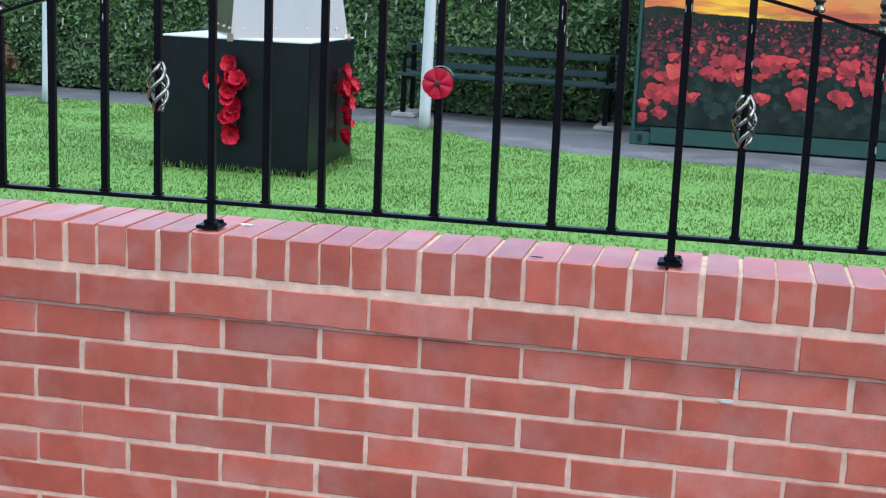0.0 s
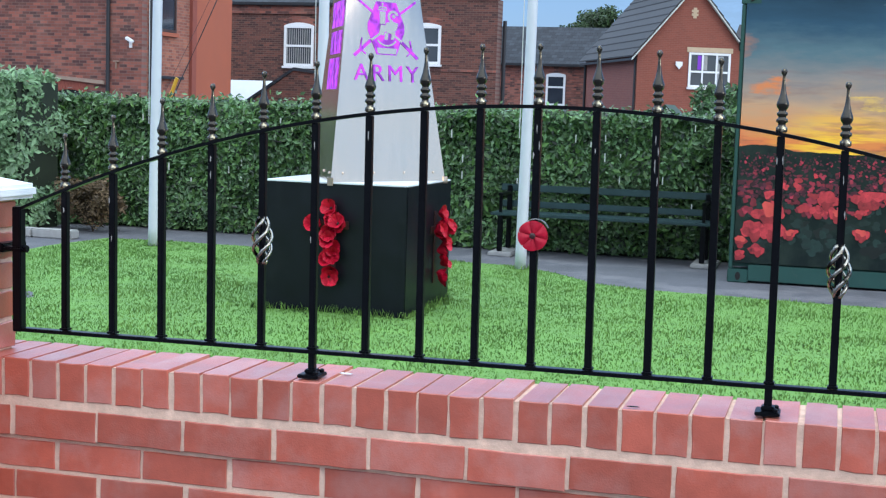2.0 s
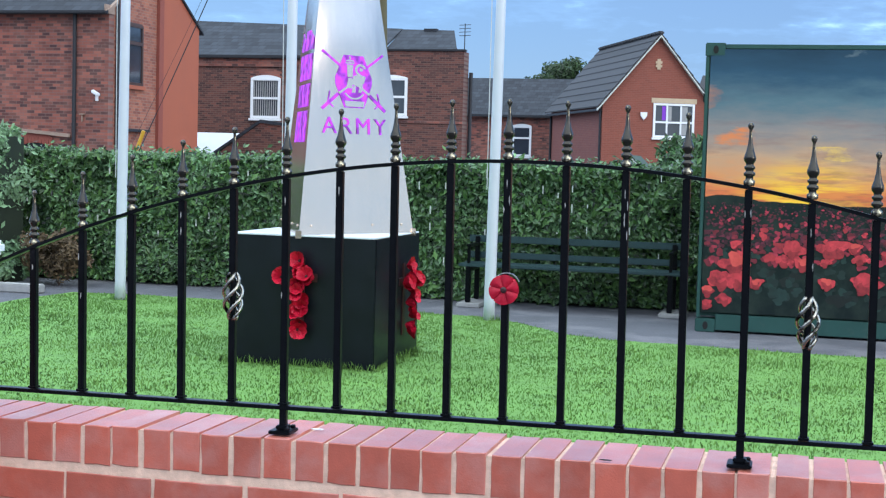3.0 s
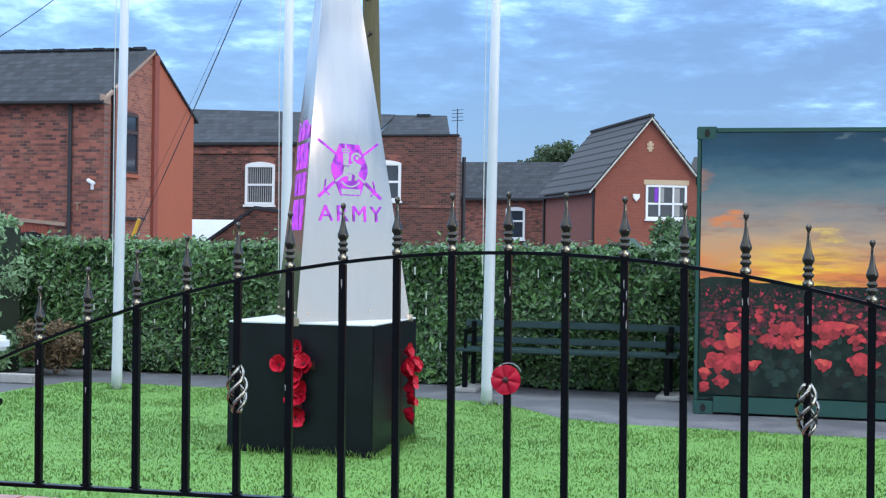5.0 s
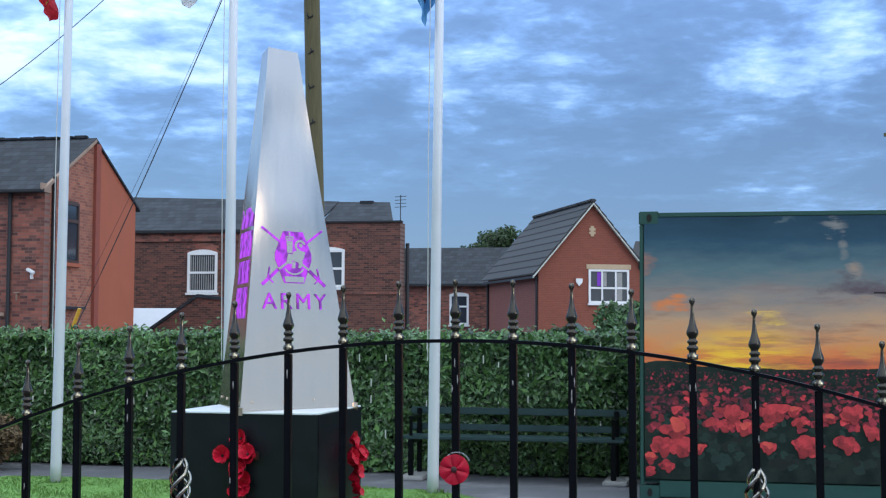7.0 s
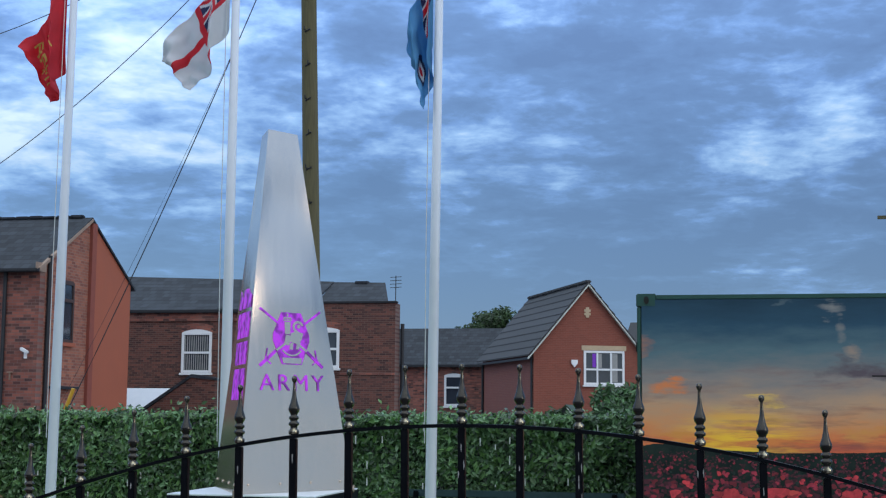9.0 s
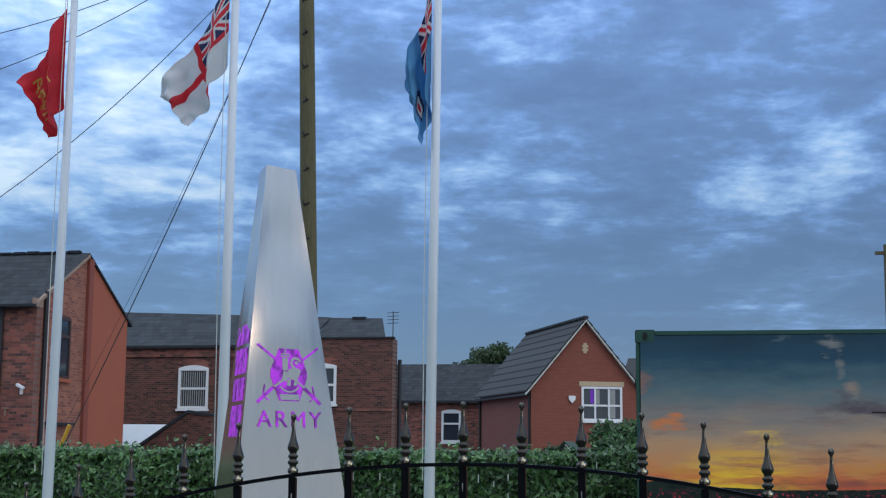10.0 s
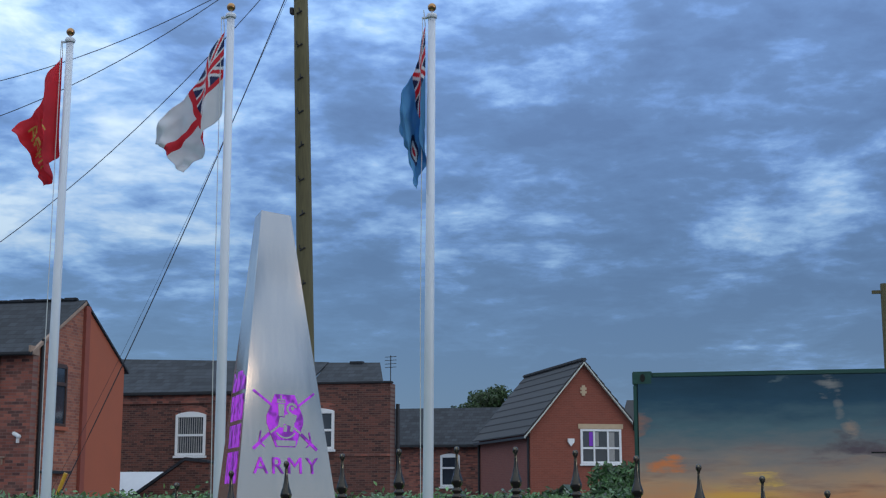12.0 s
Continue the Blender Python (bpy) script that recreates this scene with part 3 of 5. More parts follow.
flat_poly(bm, [(-0.038, EY + 0.154), (-0.026, EY + 0.154), (-0.026, EY + 0.178), (-0.038, EY + 0.178)], 0.0035, 0.007)
# the beast with its curled tail
ring(0.05, EY + 0.085, 0.026, 0.044, 0.3, 4.6, 12)
ring(0.055, EY + 0.088, 0.0, 0.014, 0.0, 6.2, 8)
flat_poly(bm, [(-0.02, EY - 0.02), (0.03, EY - 0.035), (0.075, EY - 0.01), (0.09, EY + 0.04), (0.04, EY + 0.055), (-0.005, EY + 0.04)], 0.0035, 0.007)
flat_poly(bm, [(-0.062, EY - 0.045), (-0.02, EY - 0.05), (-0.004, EY + 0.02), (-0.045, EY + 0.025)], 0.0035, 0.007)
flat_poly(bm, [(0.03, EY - 0.075), (0.055, EY - 0.075), (0.07, EY - 0.02), (0.045, EY - 0.02)], 0.0035, 0.007)
flat_poly(bm, [(-0.02, EY - 0.078), (0.008, EY - 0.078), (0.012, EY - 0.03), (-0.012, EY - 0.03)], 0.0035, 0.007)
# crossed blades over the foot and the scroll below
for sx in (-1, 1):
    stroke(bm, sx * 0.118, EY - 0.088, -sx * 0.02, EY + 0.012, 0.016, 0.0062)
flat_poly(bm, [(-0.070, EY - 0.178), (0.070, EY - 0.178), (0.078, EY - 0.138), (-0.078, EY - 0.138)], 0.0035, 0.007)
ring(0.0, EY - 0.035, 0.080, 0.092, 3.75, 5.67, 10)
part("badge_relief", on_face(bm, m0, 1.2), M_steel, obelisk, "bright steel crest left in the badge")
# the neighbouring face carries a tall panel of lit cut-outs
m2 = face_frame(2)
for k, (y0, y1) in enumerate(((0.64, 0.86), (0.89, 1.05), (1.08, 1.26), (1.29, 1.43))):
    for j in range(3):
        bm = bmesh.new()
        xx = -0.16 + 0.165 * j
        flat_poly(bm, [(xx, y0), (xx + 0.135, y0), (xx + 0.135, y1 - 0.06 * (k == 3) * (j != 1)), (xx, y1)])
        part("panel_cutout", on_face(bm, m2), M_led, obelisk, "lit panel cut out of the steel")


for i in (0, 2):
    mf = face_frame(i)
    for k in range(4):
        xr = SIDE * 0.94 * (-0.42 + 0.28 * k)
        part("rivet", moved(lathe(bmesh.new(), ((0.009, 0.0), (0.009, 0.003), (0.005, 0.006)), 9, (0, 0)), mf @ Matrix.Translation((xr, 0.06, 0.0015 + drape(xr, 0.06)))), M_steel, obelisk)
for q in tri(1.0, 0.0)[:2]:
    part("corner_tab", B(q.x - 0.022, q.x + 0.022, q.y - 0.012, q.y - 0.006, -0.024, 0.03, 0.002), M_steel, obelisk, "folded steel corner tab")


def poppy_head(bm, c, r, tilt, rng):
    """Five cupped petals, open towards -y."""
    for k in range(5):
        a = k * math.tau / 5 + tilt
        rings = []
        for q in range(4):
            row = []
            for j in range(7):
                t = -1 + 2 * j / 6
                rr = r * (0.12, 0.55, 0.92, 1.12)[q] * (1.0 - 0.12 * t * t) * rng.uniform(0.95, 1.05)
                yy = c[1] - (0.006, 0.026, 0.044, 0.056)[q] - 0.004 * math.cos(3 * t) - 0.0012 * k - rng.uniform(0, 0.008) * (q > 1)
                ang = a + t * 0.78
                row.append(bm.verts.new((c[0] + rr * math.cos(ang), yy, c[2] + rr * math.sin(ang))))
            rings.append(row)
        for ra, rb in zip(rings, rings[1:]):
            for j in range(6):
                bm.faces.new((ra[j], rb[j], rb[j + 1], ra[j + 1]))
    bmesh.ops.recalc_face_normals(bm, faces=bm.faces[:])


def poppy_cross(name_at, turn):
    th = thing("poppy_cross", "cross of red artificial poppies hung on the black plinth", "cross", name_at, "poppy crosses on the plinth", turn=turn)
    rng = np.random.default_rng(5)
    spots = [(0, 0.10), (-0.125, -0.018), (0.118, -0.012), (0.0, 0.03), (-0.066, -0.012), (0.062, -0.005)] + [(0.006 * (-1) ** k, -0.024 - 0.049 * k) for k in range(8)]
    part("backing", box(box(bmesh.new(), -0.03, 0.03, -0.008, 0, -0.40, 0.12), -0.12, 0.12, -0.010, 0, -0.04, 0.015), M_poppy_dark, th)
    for k, (x, z) in enumerate(spots):
        bm = bmesh.new()
        poppy_head(bm, (0, 0, 0), 0.054, rng.uniform(0, 6), rng)
        p = part("poppy", bm, M_poppy, th)
        p.matrix_basis = pose(x, -0.016 - 0.016 * (k % 3), z, rng.normal(-8, 16), 0, rng.normal(0, 22))
        q = part("poppy_centre", lathe(bmesh.new(), ((0.008, 0.0), (0.010, 0.006), (0.005, 0.010)), 9), M_poppy_dark, p)
        q.matrix_basis = pose(0, -0.010, 0, 90)
    return th


poppy_cross((-1.880, PY0 - 0.001, -0.180), 0)
poppy_cross((PX1 + 0.003, 6.68, -0.235), 90)


# ---------- flagpoles and flags ----------
def flagpole(x, y, lean):
    th = thing("flagpole", "tall white tapered flagpole with a gilt ball finial", "flagpole", (x, y, GROUND), "flagpoles behind the memorial")
    th.matrix_basis = pose(x, y, GROUND, 0, lean)
    part("pole", lathe(bmesh.new(), ((0.052, 0), (0.052, 0.2), (0.046, 2.6), (0.036, 5.93)), 18), M_white, th, smooth=True)
    part("truck", lathe(bmesh.new(), ((0.05, 5.93), (0.052, 5.95), (0.044, 5.97), (0.012, 5.975), (0.012, 6.0)), 14), M_white, th)
    part("ball_finial", lathe(bmesh.new(), [(max(0.042 * math.sin(math.pi * k / 10), 0.004), 6.035 - 0.042 * math.cos(math.pi * k / 10)) for k in range(11)], 14), M_gold, th, "gilt ball", smooth=True)
    part("halyard", tube(bmesh.new(), [(-0.085, -0.02, 5.94), (-0.08, -0.02, 3.0), (-0.06, -0.02, 1.2)], 0.004, 5), M_rope, th)
    part("pulley_arm", B(-0.095, 0, -0.012, 0.012, 5.925, 5.945, 0.003), M_white, th)
    return th


POLES = ((-4.978, 9.3, 0.4), (-3.115, 8.95, 0.0), (-1.300, 9.35, 0.48))
for px, py, tilt in POLES:
    flagpole(px, py, tilt)


def flag_color(kind, u, v):
    """u from the hoist to the fly, v from the foot to the head: the cloth's colour there."""
    if kind == "red":
        col, row = math.floor((0.86 - v) / 0.030), math.floor((0.90 - u) / 0.030)
        if 0 <= col < 24 and 0 <= row < 5 and col % 6 < 5:
            word = (("10001", "10001", "11111", "10001", "01110"), ("10001", "10010", "11110", "10001", "11110"), ("10001", "10001", "10101", "11011", "10001"), ("00100", "00100", "00100", "01010", "10001"))
            return int(word[col // 6][row][col % 6])
        a, b = (u - 0.5) * 1.6, v - 0.60
        if abs(abs(a) - abs(b)) < 0.018 and abs(b) < 0.22:
            return 1
        return 1 if 0.03 < math.hypot(a, b) < 0.10 or (abs(a) < 0.05 and 0.1 < b < 0.17) else 0
    if u < 0.5 and v > 0.5:
        a, b = (u / 0.5 - 0.5) * 2, ((v - 0.5) / 0.5 - 0.5) * 2
        if abs(a) < 0.11 or abs(b) < 0.17:
            return 3
        if abs(a) < 0.19 or abs(b) < 0.30:
            return 1
        d = min(abs(a - b), abs(a + b))
        return 3 if d < 0.10 else (1 if d < 0.26 else 2)
    if kind == "white":
        return 3 if abs(u - 0.5) < 0.055 or abs(v - 0.5) < 0.075 else 0
    d = math.hypot((u - 0.75) * 1.7, v - 0.32)
    return 3 if d < 0.06 else (1 if d < 0.12 else (2 if d < 0.18 else 0))


def flag(kind, hoist, label, mats, drop, fly_top, fly_foot, seed):
    """Cloth that hangs from its hoist of height drop, its two fly corners fallen towards the pole, gathered in folds."""
    th = thing("flag", label, "flag", hoist, "flags on the poles")
    nu, nv = 120, 72
    vs, fs, idx = [], [], []
    for i in range(nu + 1):
        for j in range(nv + 1):
            u, v = i / nu, j / nv
            x = u * (fly_foot[0] + (fly_top[0] - fly_foot[0]) * v)
            z = -drop * (1 - v) * (1 - u) + u * (fly_foot[1] + (fly_top[1] - fly_foot[1]) * v)
            k = min(1.0, 3 * u)
            fold = k * (0.11 * math.sin(8.0 * u + 2.6 * v + seed) + 0.045 * math.sin(17 * u + 6 * v + 2 * seed) * u + 0.015 * math.sin(37 * u - 9 * v) * u)
            x += 0.030 * k * (1 - v) * math.sin(10 * u + 4 * v + seed) + 0.012 * u * math.sin(23 * v + seed)
            z += 0.020 * u * math.sin(9 * v + 7 * u + seed)
            vs.append((x - 0.02, fold, z))
    for i in range(nu):
        for j in range(nv):
            k = i * (nv + 1) + j
            fs.append((k, k + nv + 1, k + nv + 2, k + 1))
            idx.append(flag_color(kind, (i + 0.5) / nu, (j + 0.5) / nv))
    ob = part("cloth", (vs, [], fs), mats, th, smooth=True)
    for p, k in zip(ob.data.polygons, idx):
        p.material_index = k
    so = ob.modifiers.new("hem", "SOLIDIFY")
    so.thickness = 0.002
    part("toggle_line", tube(bmesh.new(), [(-0.02, 0, 0), (-0.035, 0, 0.16)], 0.005, 5), M_rope, th)
    return th


flag("red", (-4.985, 9.29, 4.97), "red flag with a yellow badge hanging from its pole", [M_flagred, M_flagyellow], 0.95, (-0.42, -0.77), (-0.14, -1.33), 0.4)
flag("white", (-3.150, 8.94, 4.97), "white naval ensign with red cross blowing half out", [M_flagwhite, M_flagwhite, M_flagnavy, M_flagred], 0.78, (-0.66, -1.02), (-0.36, -1.36), 1.7)
flag("blue", (-1.292, 9.34, 5.03), "pale blue air ensign hanging limp beside its pole", [M_flagblue, M_flagwhite, M_flagnavy, M_flagred], 0.95, (-0.27, -0.92), (-0.06, -1.60), 2.6)


# ---------- container with the printed mural ----------
CX0, CX1, CY0, CY1, CZ1 = 0.548, 6.60, 9.5, 11.94, 1.73
cont = thing("shipping_container", "green steel shipping container with a printed poppy field mural", "container", ((CX0 + CX1) / 2, CY0, GROUND))
cw, ch = (CX1 - CX0) / 2, CZ1 - GROUND
bm = bmesh.new()
box(bm, -cw + 0.03, cw - 0.03, 0.05, CY1 - CY0 - 0.05, 0.14, ch - 0.05)
part("body", bm, M_contgreen, cont)
for sx in (-1, 1):
    part("corner_post", B(min(sx * cw, sx * (cw - 0.034)), max(sx * cw, sx * (cw - 0.034)), 0.0, 0.10, 0.125, ch - 0.12, 0.006), M_contgreen, cont)
    for z0, z1 in ((0.0, 0.12), (ch - 0.118, ch)):
        c = part("corner_casting", B(min(sx * (cw + 0.006), sx * (cw - 0.17)), max(sx * (cw + 0.006), sx * (cw - 0.17)), -0.006, 0.16, z0, z1, 0.008), M_contgreen, cont)
        part("lifting_hole", moved(lathe(bmesh.new(), ((0.030, 0), (0.030, 0.004)), 14), pose(sx * (cw - 0.085), -0.0075, (z0 + z1) / 2, 90) @ Matrix.Diagonal((0.75, 1.2, 1, 1))), M_dark, c)
part("bottom_rail", B(-cw + 0.171, cw - 0.171, 0.0, 0.09, 0.02, 0.165, 0.005), M_contgreen, cont)
part("top_rail", B(-cw + 0.171, cw - 0.171, 0.0, 0.08, ch - 0.052, ch - 0.012, 0.005), M_contgreen, cont)
part("roof", B(-cw + 0.05, cw - 0.05, 0.09, CY1 - CY0, ch - 0.049, ch - 0.02, 0.004), M_contgreen, cont)
for k in range(5):
    part("door_lug", B(-cw - 0.012, -cw - 0.001, 0.02, 0.06, 0.35 + 0.42 * k, 0.43 + 0.42 * k, 0.003), M_dark, cont)

MX0, MX1, MZ0, MZ1 = -cw + 0.040, cw - 0.040, 0.178, ch - 0.055


def mural_material():
    m = bpy.data.materials.new("printed_sunset")
    m.use_nodes = True
    n, l = m.node_tree.nodes, m.node_tree.links
    b = n["Principled BSDF"]
    tc = n.new("ShaderNodeTexCoord")
    sp = n.new("ShaderNodeSeparateXYZ")
    l.new(tc.outputs["Object"], sp.inputs[0])

    def mm(op, a, c=0.0, d=0.0):
        k = n.new("ShaderNodeMath")
        k.operation = op
        for i, v in enumerate((a, c, d)):
            if isinstance(v, (int, float)):
                k.inputs[i].default_value = v
            else:
                l.new(v, k.inputs[i])
        return k.outputs[0]

    def noi(scale, sx, sz, w=0.0):
        mp_ = n.new("ShaderNodeMapping")
        mp_.inputs["Scale"].default_value = (sx, 1, sz)
        mp_.inputs["Location"].default_value = (w, w, 0)
        l.new(tc.outputs["Object"], mp_.inputs["Vector"])
        t = n.new("ShaderNodeTexNoise")
        t.inputs["Scale"].default_value, t.inputs["Detail"].default_value, t.inputs["Roughness"].default_value = scale, 7, 0.6
        l.new(mp_.outputs[0], t.inputs["Vector"])
        return t.outputs["Fac"]
    z = sp.outputs["Z"]
    x = sp.outputs["X"]
    warp = mm("MULTIPLY_ADD", noi(2.6, 0.6, 2.4), 0.46, -0.23)
    zz = mm("ADD", z, warp)
    ramp = n.new("ShaderNodeValToRGB")
    f = mm("DIVIDE", mm("SUBTRACT", zz, 1.15), 1.38)
    l.new(f, ramp.inputs["Fac"])
    e = ramp.color_ramp.elements
    e[0].position, e[0].color = 0.0, (0.66, 0.13, 0.06, 1)
    e[1].position, e[1].color = 1.0, (0.012, 0.040, 0.070, 1)
    for p, c in ((0.08, (0.74, 0.20, 0.07)), (0.17, (0.70, 0.29, 0.12)), (0.29, (0.54, 0.32, 0.20)), (0.45, (0.29, 0.24, 0.225)), (0.64, (0.10, 0.165, 0.20)), (0.82, (0.026, 0.075, 0.125))):
        q = e.new(p)
        q.color = (*c, 1)
    # the printed sun's yellow on the horizon
    dx = mm("DIVIDE", mm("SUBTRACT", x, -cw + 0.92), 0.75)
    dz = mm("DIVIDE", mm("SUBTRACT", z, 1.20), 0.42)
    g = mm("SUBTRACT", 1.0, mm("ADD", mm("MULTIPLY", dx, dx), mm("MULTIPLY", dz, dz)))
    g = mm("POWER", mm("MAXIMUM", g, 0.0), 1.6)
    streak = n.new("ShaderNodeMapRange")
    streak.inputs["From Min"].default_value, streak.inputs["From Max"].default_value = 0.44, 0.58
    l.new(noi(2.6, 0.7, 8.0, 3.0), streak.inputs["Value"])
    g = mm("MULTIPLY", g, mm("MULTIPLY_ADD", streak.outputs[0], 0.95, 0.15))
    mx = n.new("ShaderNodeMix")
    mx.data_type = "RGBA"
    mx.inputs["B"].default_value = (0.98, 0.56, 0.05, 1)
    l.new(g, mx.inputs["Factor"])
    l.new(ramp.outputs["Color"], mx.inputs["A"])
    # mauve streaks of cloud
    st = n.new("ShaderNodeMapRange")
    st.inputs["From Min"].default_value, st.inputs["From Max"].default_value, st.inputs["To Max"].default_value = 0.52, 0.66, 0.75
    l.new(noi(1.6, 0.7, 5.0, 8.0), st.inputs["Value"])
    low = mm("SUBTRACT", 1.0, mm("MINIMUM", mm("MAXIMUM", mm("SUBTRACT", z, 1.2), 0.0), 1.0))
    mx2 = n.new("ShaderNodeMix")
    mx2.data_type = "RGBA"
    mx2.inputs["B"].default_value = (0.22, 0.075, 0.075, 1)
    l.new(mm("MULTIPLY", st.outputs[0], low), mx2.inputs["Factor"])
    l.new(mx.outputs["Result"], mx2.inputs["A"])
    # single clouds of the print
    last = mx2.outputs["Result"]
    for cx, cz, rx, rz, colr, amt in ((-2.74, 1.74, 0.20, 0.06, (0.75, 0.22, 0.07), 1.2), (-3.0, 2.10, 0.13, 0.09, (0.45, 0.17, 0.10), 0.9), (-1.92, 1.62, 0.20, 0.035, (0.88, 0.55, 0.10), 0.9),
                                      (-1.37, 2.42, 0.13, 0.06, (0.36, 0.32, 0.30), 0.7), (-1.27, 2.24, 0.05, 0.14, (0.34, 0.29, 0.26), 0.7), (-1.18, 2.02, 0.09, 0.09, (0.50, 0.31, 0.22), 0.8),
                                      (-0.95, 1.86, 0.60, 0.11, (0.11, 0.075, 0.095), 1.1), (-0.2, 1.65, 0.7, 0.10, (0.14, 0.08, 0.09), 1.0), (-1.75, 2.44, 0.10, 0.025, (0.16, 0.20, 0.22), 0.8),
                                      (-0.95, 1.33, 0.5, 0.05, (0.70, 0.30, 0.08), 1.0), (-2.6, 1.33, 0.35, 0.06, (0.72, 0.30, 0.06), 1.1), (0.9, 2.0, 0.5, 0.12, (0.30, 0.20, 0.17), 0.8)):
        ax, az = mm("DIVIDE", mm("SUBTRACT", x, cx), rx), mm("DIVIDE", mm("SUBTRACT", zz, cz), rz)
        q = mm("ADD", mm("MULTIPLY", ax, ax), mm("MULTIPLY", az, az))
        q = mm("ADD", q, mm("MULTIPLY_ADD", noi(7.0, 0.8, 1.6, cx), 3.0, -1.5))
        q = mm("MINIMUM", mm("MAXIMUM", mm("MULTIPLY", mm("SUBTRACT", 1.0, q), amt * 0.7), 0.0), 0.9)
        mc = n.new("ShaderNodeMix")
        mc.data_type = "RGBA"
        mc.inputs["B"].default_value = (*colr, 1)
        l.new(q, mc.inputs["Factor"])
        l.new(last, mc.inputs["A"])
        last = mc.outputs["Result"]
    # dark field below the horizon
    field = n.new("ShaderNodeMix")
    field.data_type = "RGBA"
    fr = n.new("ShaderNodeValToRGB")
    fr.color_ramp.elements[0].position, fr.color_ramp.elements[0].color = 0.40, (0.003, 0.010, 0.010, 1)
    fr.color_ramp.elements[1].position, fr.color_ramp.elements[1].color = 0.72, (0.020, 0.034, 0.026, 1)
    l.new(noi(6.0, 1.0, 0.8, 5.0), fr.inputs["Fac"])
    hill = mm("DIVIDE", mm("ADD", x, 2.80), 0.28)
    hill = mm("MULTIPLY", mm("MAXIMUM", mm("SUBTRACT", 1.0, mm("MULTIPLY", hill, hill)), 0.0), 0.05)
    hz = mm("ADD", hill, mm("ADD", mm("MULTIPLY", noi(1.5, 1.0, 0.0, 1.0), 0.10), 1.115))
    below = mm("LESS_THAN", z, hz)
    l.new(below, field.inputs["Factor"])
    l.new(last, field.inputs["A"])
    l.new(fr.outputs["Color"], field.inputs["B"])
    l.new(field.outputs["Result"], b.inputs["Base Color"])
    b.inputs["Roughness"].default_value = 0.45
    b.inputs["Specular IOR Level"].default_value = 0.3
    return m


mural = part("mural_print", B(MX0, MX1, -0.004, 0.046, MZ0, MZ1, 0.002), mural_material(), cont, "printed sunset over a field of poppies")


def petal_patch(bm, x, z, r, rng, dep, low=0.75):
    """One flower of the print: a cupped outline of overlapping lobes."""
    x, z = min(max(x, MX0 + r * 1.3), MX1 - r * 1.3), max(z, MZ0 + r * 1.2)
    ph = rng.uniform(0, 6.3)
    pts = []
    for k in range(16):
        a = k * math.tau / 16
        rr = r * (1 + 0.24 * math.sin(2 * a + ph) + 0.18 * math.sin(3 * a + ph * 2) + 0.07 * math.sin(5 * a + ph))
        up = math.sin(a)
        pts.append(bm.verts.new((x + rr * math.cos(a) * (1.05 if up > 0 else 0.85), dep, z + rr * up * low)))
    bm.faces.new(pts)


def print_poppies(n, z0, z1, r0, r1, material, seed, name, power=1.0, base=-0.0045):
    """Flowers of the print, larger towards its foot."""
    rng = np.random.default_rng(seed)
    bm = bmesh.new()
    for i in range(n):
        t = rng.uniform(0, 1) ** power
        petal_patch(bm, rng.uniform(MX0 + 0.02, MX1 - 0.02), z1 + (z0 - z1) * t, (r0 + (r1 - r0) * t) * rng.uniform(0.6, 1.3), rng, base - 0.0015 * i / n, rng.uniform(0.6, 0.95))
    ob = part(name, bm, material, mural)
    ob["kind"] = "stuff"
    return ob


M_print0 = mat("print_dusky_red", (0.075, 0.010, 0.022), 0.5, vary=0.45, scale=9, bump=0, per_island=0.7)
M_print1 = mat("print_deep_red", (0.26, 0.020, 0.038), 0.5, vary=0.45, scale=14, bump=0, per_island=0.65)
M_print2 = mat("print_poppy_red", (0.60, 0.040, 0.052), 0.5, vary=0.4, scale=16, bump=0, per_island=0.45, second=(0.20, 0.012, 0.024), second_scale=11, second_at=(0.50, 0.66))
M_print3 = mat("print_coral_red", (0.82, 0.075, 0.062), 0.5, vary=0.3, scale=10, bump=0, per_island=0.18)
M_printleaf = mat("print_leaf_green", (0.005, 0.018, 0.015), 0.5, vary=0.45, scale=14, bump=0, per_island=0.8)
print_poppies(700, 0.30, 0.98, 0.015, 0.055, M_printleaf, 2, "printed_foliage")
print_poppies(2300, 0.76, 1.155, 0.006, 0.024, M_print0, 3, "printed_flower_haze", 1.2, -0.0062)
print_poppies(760, 0.62, 1.12, 0.010, 0.036, M_print1, 5, "printed_far_flower", 1.2, -0.0079)
print_poppies(80, 0.62, 1.0, 0.022, 0.045, M_print2, 6, "printed_flower", 1.0, -0.0096)
rng_h = np.random.default_rng(14)
# the larger flowers of the print, in loose groups
HEADS = ((-2.70, 0.62, 0.13), (-2.83, 0.47, 0.11), (-2.66, 0.47, 0.11), (-2.97, 0.37, 0.07), (-2.79, 0.30, 0.07), (-2.96, 0.25, 0.06), (-2.52, 0.45, 0.06), (-2.20, 0.76, 0.10), (-2.28, 0.66, 0.07), (-2.12, 0.64, 0.08),
         (-1.88, 0.78, 0.12), (-1.94, 0.66, 0.05), (-1.70, 0.80, 0.06), (-1.66, 0.70, 0.06), (-1.58, 0.49, 0.12), (-1.92, 0.48, 0.07), (-1.25, 0.52, 0.10), (-1.22, 0.78, 0.10), (-1.40, 0.74, 0.06), (-1.04, 0.62, 0.08),
         (-0.72, 0.52, 0.12), (-0.45, 0.76, 0.08), (0.12, 0.48, 0.11), (0.55, 0.72, 0.08), (1.02, 0.52, 0.12), (1.7, 0.60, 0.10))
